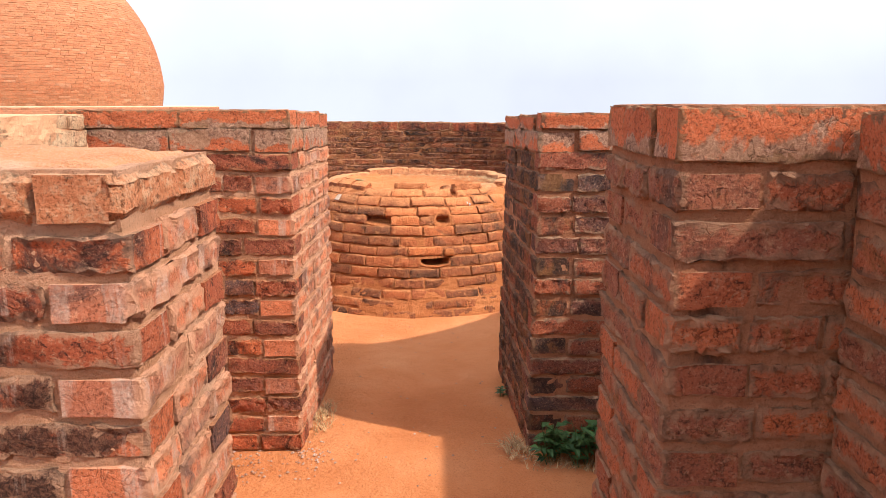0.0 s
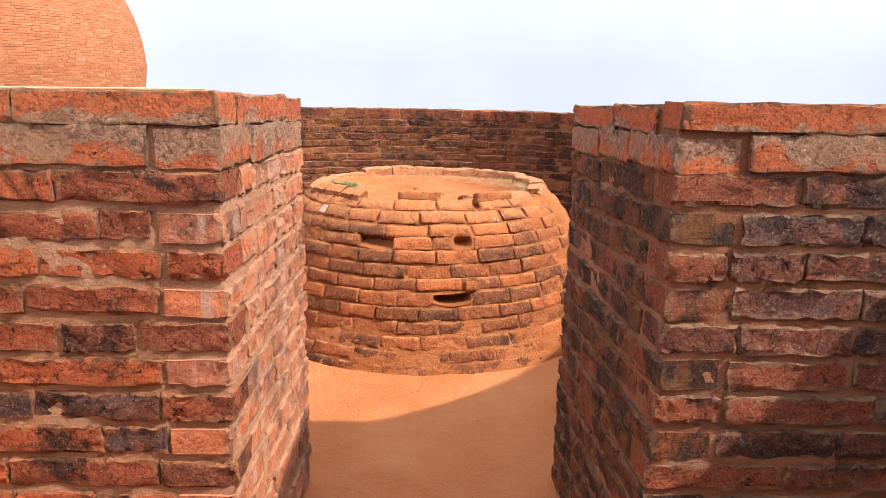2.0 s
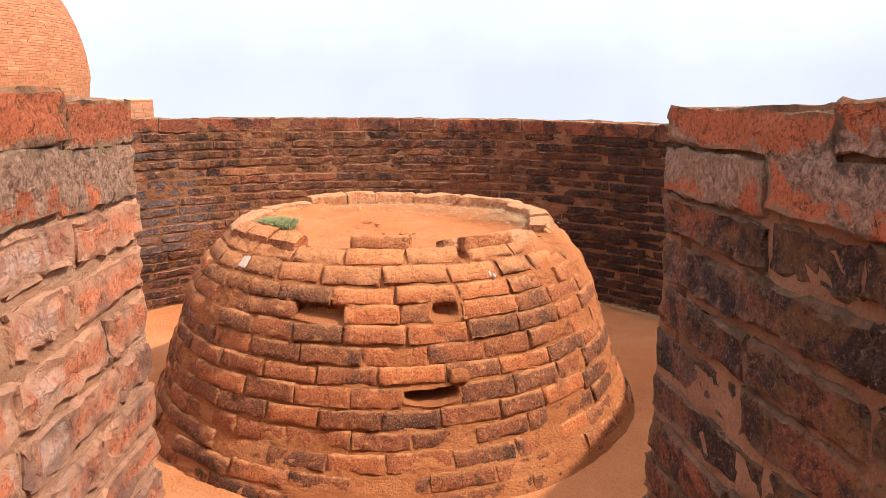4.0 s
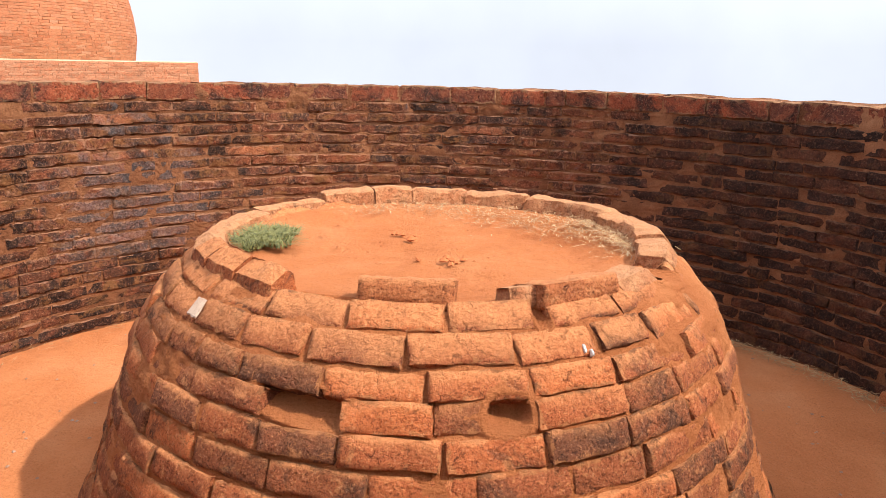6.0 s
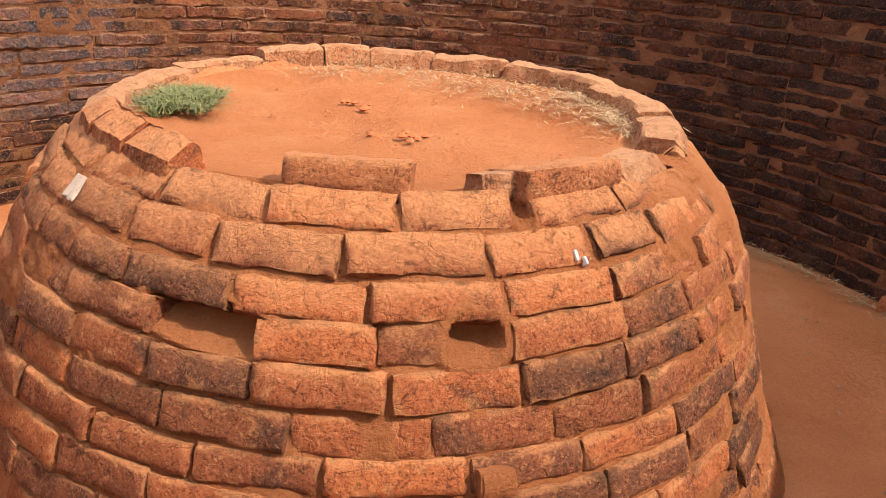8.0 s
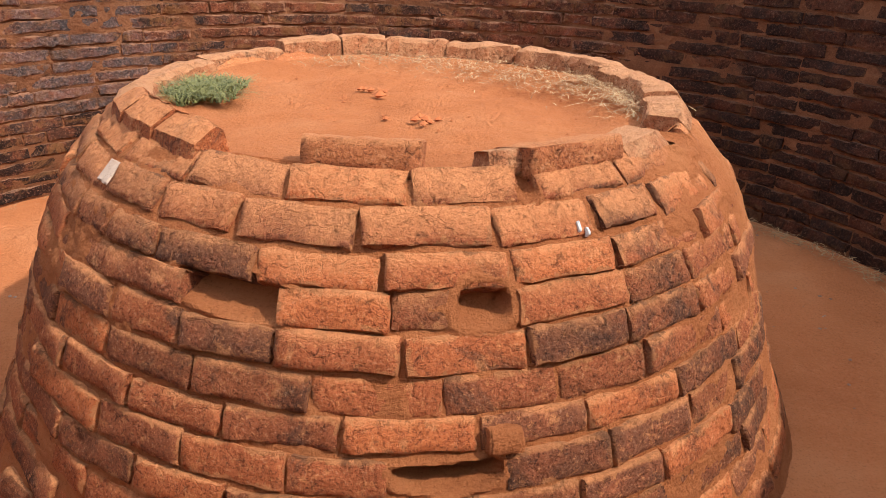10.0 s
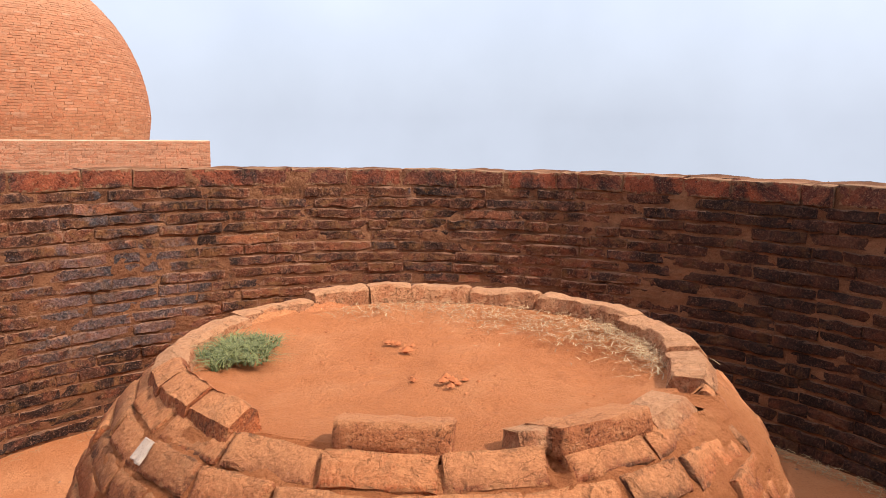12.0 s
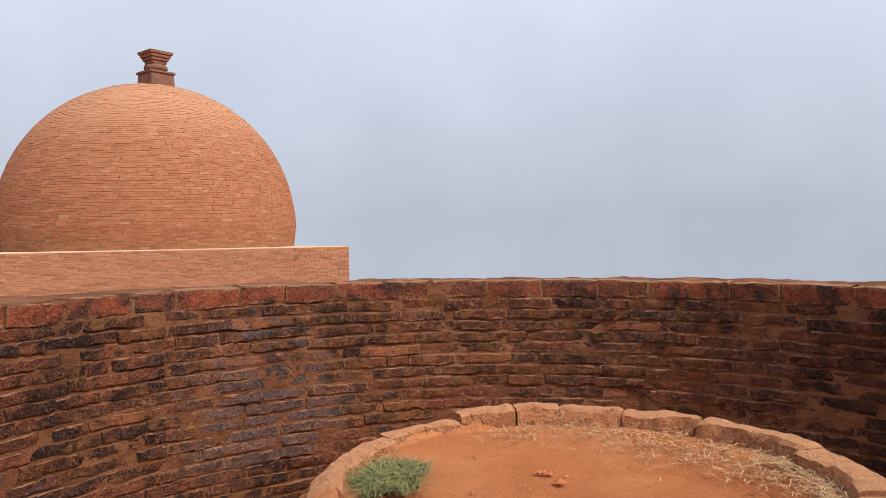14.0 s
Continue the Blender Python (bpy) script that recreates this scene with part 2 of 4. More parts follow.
m_worn = brick_material("worn sandy brick", [(0.0, (0.64, 0.250, 0.115)), (1.0, (0.52, 0.180, 0.080))], 0.05, (0.12, 0.07, 0.05), dust=1.0, dust_colour=(0.66, 0.38, 0.22), pits=0.45)
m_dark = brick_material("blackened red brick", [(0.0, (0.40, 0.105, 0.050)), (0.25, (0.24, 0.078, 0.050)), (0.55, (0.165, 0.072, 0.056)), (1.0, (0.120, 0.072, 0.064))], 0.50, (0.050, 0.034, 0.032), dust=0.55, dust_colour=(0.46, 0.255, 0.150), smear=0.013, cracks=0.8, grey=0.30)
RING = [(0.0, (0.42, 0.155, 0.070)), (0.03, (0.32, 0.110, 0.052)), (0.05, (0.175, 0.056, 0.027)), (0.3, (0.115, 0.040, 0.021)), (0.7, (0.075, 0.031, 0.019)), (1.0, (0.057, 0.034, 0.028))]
# first spot is a grey stain; the wide second paints the right side's shade
m_ring = brick_material("lichen-darkened brick with painted shade", RING, 0.57, (0.017, 0.011, 0.009), dust=0.62, dust_colour=(0.46, 0.22, 0.125), smear=0.012, grey=0.40, ochre=0.70, stains_and_shade=[((-1.95, 7.85, 0.66), 0.48, 0.42, (0.075, 0.068, 0.072), (0.23, 0.200, 0.200)), ((1.75, 7.45, 0.60), 1.5, 0.62, (0.012, 0.008, 0.007), (0.060, 0.026, 0.016))])
# the spot here paints the same right-hand shade into the brick colour
m_ring_i = brick_material("lichen-darkened brick row with painted shade", RING, 0.70, (0.015, 0.010, 0.009), dust=0.45, dust_colour=(0.46, 0.23, 0.135), island=True, grey=0.35, ochre=0.55, stains_and_shade=[((1.75, 7.45, 0.60), 1.5, 0.62, (0.012, 0.008, 0.007), (0.060, 0.026, 0.016))])
m_cap = brick_material("red coping brick", CAP, 0.06, dust=0.45, crust=0.30, pits=0.3, cracks=0.6)
m_crust = brick_material("brick under a grey crust", CAP, 0.12, dust=0.5, dust_colour=(0.46, 0.28, 0.17), crust=1.25, cracks=0.4)
m_earthy = brick_material("earth-coated brick", EARTHY, 0.45, (0.10, 0.045, 0.027), dust=0.70, dust_colour=(0.64, 0.255, 0.100), relief=0.9, pits=0.55, smear=0.006, cracks=0.45)
m_stained = brick_material("dark-stained earth-coated brick", [(0.0, (0.32, 0.098, 0.039)), (0.5, (0.24, 0.078, 0.034)), (1.0, (0.165, 0.064, 0.034))], 0.56, (0.085, 0.042, 0.027), dust=0.7, dust_colour=(0.56, 0.225, 0.090), pits=0.7, smear=0.006, cracks=0.5)
m_earthy_i = brick_material("earth-coated brick row", EARTHY, 0.46, (0.10, 0.045, 0.027), dust=0.70, dust_colour=(0.60, 0.228, 0.086), island=True, relief=0.75, pits=0.35)
m_loose = brick_material("sun-bleached orange brick", [(0.0, (0.52, 0.175, 0.064)), (1.0, (0.44, 0.140, 0.054))], 0.18, (0.16, 0.07, 0.04), dust=0.9, dust_colour=(0.62, 0.25, 0.10), pits=0.5, smear=0.0, cracks=0.4)
m_rim = brick_material("dusty rim stone", [(0.0, (0.52, 0.215, 0.095)), (1.0, (0.42, 0.160, 0.070))], 0.16, (0.13, 0.065, 0.040), dust=1.1, dust_colour=(0.60, 0.285, 0.135), pits=0.4, smear=0.0, cracks=0.4)
DOME = [(0.0, (0.36, 0.162, 0.082)), (0.5, (0.32, 0.140, 0.070)), (0.90, (0.265, 0.110, 0.055)), (1.0, (0.40, 0.215, 0.125))]
m_plinth = brick_material("dusty plinth brick", [(0.0, (0.38, 0.205, 0.120)), (0.6, (0.33, 0.170, 0.098)), (1.0, (0.26, 0.125, 0.070))], 0.30, (0.20, 0.10, 0.06), dust=0.7, dust_colour=(0.48, 0.29, 0.18), island=True, relief=0.4, pits=0.2)
m_dome = brick_material("pale orange brick", DOME, 0.36, (0.23, 0.088, 0.045), dust=0.25, dust_colour=(0.48, 0.245, 0.135), island=True, relief=0.4, pits=0.2)


def earth_material(name, low, mid, high, scale=1.0, relief=0.5, soot=0.0, depth=0.018):
    m, n, l, b = node_material(name, 0.97, 0.1)
    pos = n.new("ShaderNodeNewGeometry").outputs["Position"]
    big = noise_node(n, l, 1.6 * scale, 6, 0.6, pos, 0.3)
    col = ramp_node(n, l, big, [(0.3, low), (0.5, mid), (0.72, high)])
    grain = noise_node(n, l, 85 * scale, 6, 0.75, pos)
    col = mix_node(n, l, step_node(n, l, grain, 0.42, 0.75, 0.0, 0.5), col, high)
    speck = noise_node(n, l, 240 * scale, 2, 0.5, pos)
    col = mix_node(n, l, step_node(n, l, speck, 0.66, 0.74, 0.0, 0.55), col, tuple(c * 0.4 for c in low))
    fleck = noise_node(n, l, 150, 4, 0.7, pos, 0.3)
    col = mix_node(n, l, step_node(n, l, fleck, 0.55, 0.64, 0.0, 0.35), col, tuple(c * 0.45 for c in low))
    if soot:
        patch = noise_node(n, l, 4.2, 7, 0.68, pos, 0.6)
        lo = 0.66 - 0.30 * soot
        col = mix_node(n, l, step_node(n, l, patch, lo, lo + 0.16, 0.0, 0.82), col, (0.045, 0.030, 0.024))
    l.new(col, b.inputs["Base Color"])
    h = math_node(n, l, "ADD", noise_node(n, l, 60 * scale, 8, 0.75, pos), math_node(n, l, "MULTIPLY", noise_node(n, l, 9 * scale, 5, 0.6, pos), 1.6))
    bump_node(n, l, b, h, relief, depth)
    return m


m_ground = earth_material("trodden orange earth", (0.47, 0.150, 0.052), (0.57, 0.200, 0.075), (0.64, 0.265, 0.115), 1.0, 1.0)
m_fill = earth_material("loose red earth", (0.44, 0.138, 0.046), (0.53, 0.178, 0.064), (0.60, 0.238, 0.096), 1.6, 1.0)
m_mortar = earth_material("sandy mortar", (0.36, 0.155, 0.078), (0.50, 0.235, 0.125), (0.62, 0.335, 0.200), 2.0, 1.0, 0.30, 0.018)
m_mortar_dark = earth_material("stained sandy mortar", (0.12, 0.045, 0.021), (0.23, 0.092, 0.042), (0.42, 0.190, 0.092), 2.0, 1.0, 0.40, 0.020)
m_mortar_brown = earth_material("brown stained mortar", (0.30, 0.115, 0.058), (0.42, 0.175, 0.090), (0.55, 0.275, 0.158), 2.0, 1.0, 0.30, 0.018)
m_pale_mortar = earth_material("pale sandy mortar", (0.48, 0.215, 0.110), (0.58, 0.290, 0.165), (0.66, 0.385, 0.250), 2.0, 1.0, 0.12, 0.018)
m_crumble = earth_material("crumbled sandy bedding", (0.58, 0.215, 0.092), (0.66, 0.300, 0.150), (0.72, 0.460, 0.330), 1.6, 1.0, 0.0, 0.016)
m_mud = earth_material("mud mortar", (0.36, 0.114, 0.040), (0.45, 0.152, 0.055), (0.54, 0.208, 0.082), 2.0, 1.0)
m_lime_mud = earth_material("pale mud mortar", (0.36, 0.190, 0.110), (0.46, 0.260, 0.155), (0.54, 0.330, 0.210), 1.0, 0.4)
m_lime = earth_material("pale lime plaster", (0.50, 0.34, 0.22), (0.62, 0.45, 0.31), (0.70, 0.55, 0.41), 2.0, 0.5)
m_earth_plaster = earth_material("pale orange earth plaster", (0.58, 0.30, 0.16), (0.68, 0.38, 0.22), (0.74, 0.46, 0.29), 1.4, 0.7)
m_stone = earth_material("brown sandstone", (0.13, 0.065, 0.045), (0.20, 0.100, 0.070), (0.28, 0.150, 0.105), 1.0, 0.5)
m_clod = earth_material("crumbs of red earth", (0.34, 0.100, 0.036), (0.42, 0.130, 0.048), (0.50, 0.175, 0.068), 3.0, 0.2)
m_pebble = earth_material("small stones", (0.22, 0.10, 0.06), (0.36, 0.20, 0.13), (0.5, 0.36, 0.27), 4.0, 0.4)


def plain_material(name, low, high, rough=0.7):
    m, n, l, b = node_material(name, rough, 0.3)
    rnd = n.new("ShaderNodeNewGeometry").outputs["Random Per Island"]
    l.new(ramp_node(n, l, rnd, [(0.0, low), (1.0, high)]), b.inputs["Base Color"])
    return m


m_leaf = plain_material("weed leaf", (0.025, 0.060, 0.016), (0.07, 0.13, 0.035), 0.55)
m_grass = plain_material("green grass blade", (0.050, 0.060, 0.014), (0.28, 0.26, 0.085), 0.6)
m_straw = plain_material("dry grass blade", (0.24, 0.115, 0.050), (0.62, 0.40, 0.200), 0.85)
m_white = earth_material("white limewash", (0.42, 0.27, 0.18), (0.52, 0.37, 0.27), (0.60, 0.46, 0.36), 3.0, 0.3)

m_chalk = earth_material("white paint", (0.55, 0.50, 0.46), (0.66, 0.62, 0.58), (0.75, 0.72, 0.68), 3.0, 0.2)


# ---- mesh helpers ----
def mesh_object(name, verts, faces, material, parent=None, label="", smooth=True):
    me = bpy.data.meshes.new(name)
    me.from_pydata([tuple(v) for v in verts], [], [tuple(f) for f in faces])
    if smooth:
        me.shade_smooth()
        me.set_sharp_from_angle(angle=radians(32))
    me.materials.append(material)
    me.update()
    ob = new(name, me)
    ob.parent = parent
    if label:
        ob["label"] = label
    return ob


def part(name, bm, material, parent, label="", smooth=False):
    me = bpy.data.meshes.new(name)
    bm.normal_update()
    bm.to_mesh(me)
    bm.free()
    if smooth:
        me.shade_smooth()
    me.materials.append(material)
    ob = new(name, me)
    ob.parent = parent
    if label:
        ob["label"] = label
    return ob


def fbm(x, y, z, scale, octaves=4):
    return noise.fractal(Vector((x * scale, y * scale, z * scale)), 0.8, 2.1, octaves)


BRICKS = {}


def brick_data(length, height, depth, chamfer, variant, rough=1.0, soft=False):
    """Corner points and faces of one worn brick: x along the wall, y out of it (face at 0), z up."""
    key = (round(length, 3), round(height, 3), round(depth, 3), chamfer, variant, rough, soft)
    if key in BRICKS:
        return BRICKS[key]
    rng = random.Random(hash(key[:3]) % 9973 + variant * 131)
    c = min(chamfer, height * 0.3)
    us = [-length / 2, -length / 2 + c, -length * rng.uniform(0.26, 0.34), -length * rng.uniform(0.10, 0.18), length * rng.uniform(-0.06, 0.06), length * rng.uniform(0.10, 0.18), length * rng.uniform(0.26, 0.34), length / 2 - c, length / 2]
    ws = [-height / 2, -height / 2 + c, height / 2 - c, height / 2]
    if soft:
        us = [-length / 2, -length / 2 + 0.4 * c, -length / 2 + 1.7 * c, length * rng.uniform(-0.1, 0.1), length / 2 - 1.7 * c, length / 2 - 0.4 * c, length / 2]
        ws = [-height / 2, -height / 2 + 0.4 * c, -height / 2 + 1.7 * c, height / 2 - 1.7 * c, height / 2 - 0.4 * c, height / 2]
    if soft == 2:
        us = [-length / 2, -length / 2 + c] + [length * (-0.5 + (i + rng.uniform(-0.25, 0.25)) / 10) for i in range(1, 10)] + [length / 2 - c, length / 2]
        ws = [-height / 2, -height / 2 + c] + [height * (-0.5 + (j + rng.uniform(-0.2, 0.2)) / 4) for j in range(1, 4)] + [height / 2 - c, height / 2]
    if soft == 3:
        us = [-length / 2, -length / 2 + 0.4 * c, -length / 2 + 1.6 * c] + [length * (-0.5 + (i + rng.uniform(-0.25, 0.25)) / 8) for i in range(1, 8)] + [length / 2 - 1.6 * c, length / 2 - 0.4 * c, length / 2]
        ws = [-height / 2, -height / 2 + 0.4 * c, -height / 2 + 1.6 * c, height * rng.uniform(-0.06, 0.06), height / 2 - 1.6 * c, height / 2 - 0.4 * c, height / 2]
    nu, nw = len(us), len(ws)
    verts, faces = [], []
    seed_off = rng.uniform(0, 50)
    tilt = rng.uniform(-0.02, 0.02) * rough
    chip = (rng.choice((0, nu - 1)), rng.choice((0, nw - 1))) if rng.random() < 0.55 else None
    for j, w in enumerate(ws):
        for i, u in enumerate(us):
            eu, ew = i in (0, nu - 1), j in (0, nw - 1)
            back = c * (0.75 if eu or ew else 0.0) + (c * 0.8 if eu and ew else 0.0)
            if soft in (1, 3):
                back = c * (1.0 if eu else 0.35 if i in (1, nu - 2) else 0.0) + c * (1.0 if ew else 0.35 if j in (1, nw - 2) else 0.0)
            du, dw = rng.uniform(-1, 1) * 0.0045 * rough, rng.uniform(-1, 1) * 0.0052 * rough
            if soft == 3:
                du, dw = 0.4 * du, 0.4 * dw
                f = noise.noise(Vector((u * 24 + seed_off, w * 30, seed_off)))
                g = noise.noise(Vector((u * 9, seed_off, w * 12)))
                edge = noise.noise(Vector((u * 17, w * 17 + seed_off, 3.0)))
                if ew:
                    dw -= math.copysign(0.007 * rough * max(0.0, edge + 0.15), w)
                if eu:
                    du -= math.copysign(0.008 * rough * max(0.0, edge + 0.15), u)
            if soft == 1:
                du, dw = (du * 1.3, dw * 1.0) if (eu or ew) else (du * 0.5, dw * 0.5)
            if eu and ew:
                du -= math.copysign(c * 0.3, u)
                dw -= math.copysign(c * 0.3, w)
            y = -back + rng.uniform(-1, 1) * (0.0040 if soft else 0.0025) * rough + tilt * u
            if soft == 3:
                y = -back + 0.0040 * rough * f + 0.0045 * rough * g + tilt * u
            if chip and soft != 3 and abs(i - chip[0]) <= 1 and abs(j - chip[1]) <= 1:
                y -= rng.uniform(0.004, 0.014) * rough
            if soft == 2:
                f = noise.noise(Vector((u * 22 + seed_off, w * 30, seed_off)))
                g = noise.noise(Vector((u * 9, seed_off, w * 12)))
                y += 0.0045 * rough * f + 0.004 * rough * g
                if eu or ew:
                    worn = max(0.0, noise.noise(Vector((u * 14, w * 14 + seed_off, 3.0))) + 0.1)
                    y -= 0.009 * rough * worn
                    dw -= math.copysign(0.008 * rough * worn, w) if ew else 0.0
                    du -= math.copysign(0.008 * rough * worn, u) if eu else 0.0
            verts.append((u + du, y, w + dw))
    for j in range(nw - 1):
        for i in range(nu - 1):
            a = j * nu + i
            faces.append((a + 1, a, a + nu, a + nu + 1))
    rim = [i for i in range(nu)] + [j * nu + nu - 1 for j in range(1, nw)] + [(nw - 1) * nu + i for i in range(nu - 2, -1, -1)] + [j * nu for j in range(nw - 2, 0, -1)]
    k = len(rim)
    if soft == 2:
        # uneven ends, beds and joints
        for f in (0.16, 0.34, 0.55, 0.78):
            base = len(verts)
            for i in rim:
                x, z = verts[i][0], verts[i][2]
                w = rough * noise.noise(Vector((x * 20 + seed_off, f * 6, z * 22)))
                if i % nu in (0, nu - 1):
                    x = math.copysign(length / 2 - 0.003 + 0.006 * w, x)
                if i // nu in (0, nw - 1):
                    z = math.copysign(height / 2 - 0.003 + 0.005 * w, z)
                verts.append((x, -depth * f, z))
            prev = rim if f == 0.16 else list(range(base - k, base))
            for a in range(k):
                b = (a + 1) % k
                faces.append((prev[a], prev[b], base + b, base + a))
        rim = list(range(len(verts) - k, len(verts)))
    base = len(verts)
    for i in rim:
        verts.append((verts[i][0], -depth, verts[i][2]))
    for a in range(k):
        b = (a + 1) % k
        faces.append((rim[a], rim[b], base + b, base + a))
    faces.append(tuple(base + a for a in range(k - 1, -1, -1)))
    BRICKS[key] = (verts, faces)
    return BRICKS[key]


MESHES = {}


def brick_mesh(length, height, depth, chamfer, variant, material, rough=1.0, soft=False):
    key = (round(length, 3), round(height, 3), round(depth, 3), chamfer, variant, rough, soft, material.name)
    if key not in MESHES:
        v, f = brick_data(length, height, depth, chamfer, variant, rough, soft)
        me = bpy.data.meshes.new("brick")
        me.from_pydata(v, [], f)
        me.shade_smooth()
        me.set_sharp_from_angle(angle=radians(50 if soft in (1, 3) else 24))
        me.materials.append(material)
        MESHES[key] = me
    return MESHES[key]


def brick_frame(origin, along, out, up):
    m = Matrix.Identity(4)
    for col, v in enumerate((along, out, up)):
        for r in range(3):
            m[r][col] = v[r]
    m.translation = origin
    return m


def lay_brick(parent, place, along, out, up, length, height, depth, chamfer, material, rng, rough=1.0, name="brick", soft=False):
    """One brick as a part of its wall, its face's middle at place."""
    step = max(round(length / 0.02) * 0.02, 0.04)
    me = brick_mesh(step, height, depth, chamfer, rng.randrange(5), material, rough, soft)
    ob = new(name, me)
    ob.parent = parent
    m = brick_frame(place, along, out, up) @ pose(0, 0, 0, rng.uniform(-0.9, 0.9) * rough, rng.uniform(-0.6, 0.6) * rough, rng.uniform(-0.7, 0.7) * rough)
    ob.matrix_basis = m @ Matrix.Diagonal((length / step, 1, 1, 1))
    return ob


class Heap:
    """Many bricks joined into one mesh."""

    def __init__(self):
        self.v, self.f = [], []

    def add(self, place, along, out, up, length, height, depth, chamfer, rng, rough=1.0, soft=False):
        step = max(round(length / 0.02) * 0.02, 0.04)
        v, f = brick_data(step, height, depth, chamfer, rng.randrange(5), rough, soft)
        m = brick_frame(place, along, out, up) @ Matrix.Diagonal((length / step, 1, 1, 1))
        k = len(self.v)
        self.v += [tuple(m @ Vector(p)) for p in v]
        self.f += [tuple(i + k for i in q) for q in f]


def block_core(name, x0, x1, y0, y1, z0, z1, material, rough=0.0030, step=0.016, fill=0.0, spread=0.0, seed=0):
    """A rough solid block of mortar. fill: how far smeared mortar stands out in patches."""
    bm = bmesh.new()
    n = [max(2, int((b - a) / step)) for a, b in ((x0, x1), (y0, y1), (z0, z1))]
    grid = {}

    def vert(i, j, k):
        if (i, j, k) not in grid:
            p = Vector((x0 + (x1 - x0) * i / n[0], y0 + (y1 - y0) * j / n[1], z0 + (z1 - z0) * k / n[2]))
            d = Vector((fbm(p.x, p.y, p.z, 14), fbm(p.y + 7, p.z, p.x, 14), fbm(p.z + 3, p.x, p.y, 14))) * rough
            way = Vector(((i == n[0]) - (i == 0), (j == n[1]) - (j == 0), 0))
            if fill and way.length:
                smear = max(0.0, min(1.0, spread + 1.1 * fbm(p.x + seed, p.y, p.z * 1.5, 2.6, 4)))
                d += way * (fill * smear + 0.0020 * fbm(p.x, p.y + seed, p.z, 33, 3))
            if k == 0:
                d.z = 0
            grid[i, j, k] = bm.verts.new(p + d)
        return grid[i, j, k]

    for i in range(n[0]):
        for j in range(n[1]):
            bm.faces.new((vert(i, j, n[2]), vert(i + 1, j, n[2]), vert(i + 1, j + 1, n[2]), vert(i, j + 1, n[2])))
    for i in range(n[0]):
        for k in range(n[2]):
            bm.faces.new((vert(i, 0, k), vert(i + 1, 0, k), vert(i + 1, 0, k + 1), vert(i, 0, k + 1)))
            bm.faces.new((vert(i + 1, n[1], k), vert(i, n[1], k), vert(i, n[1], k + 1), vert(i + 1, n[1], k + 1)))
    for j in range(n[1]):
        for k in range(n[2]):
            bm.faces.new((vert(n[0], j, k), vert(n[0], j + 1, k), vert(n[0], j + 1, k + 1), vert(n[0], j, k + 1)))
            bm.faces.new((vert(0, j + 1, k), vert(0, j, k), vert(0, j, k + 1), vert(0, j + 1, k + 1)))
    return part(name, bm, material, None, smooth=False)


COURSE = 0.087
PROUD = 0.0075


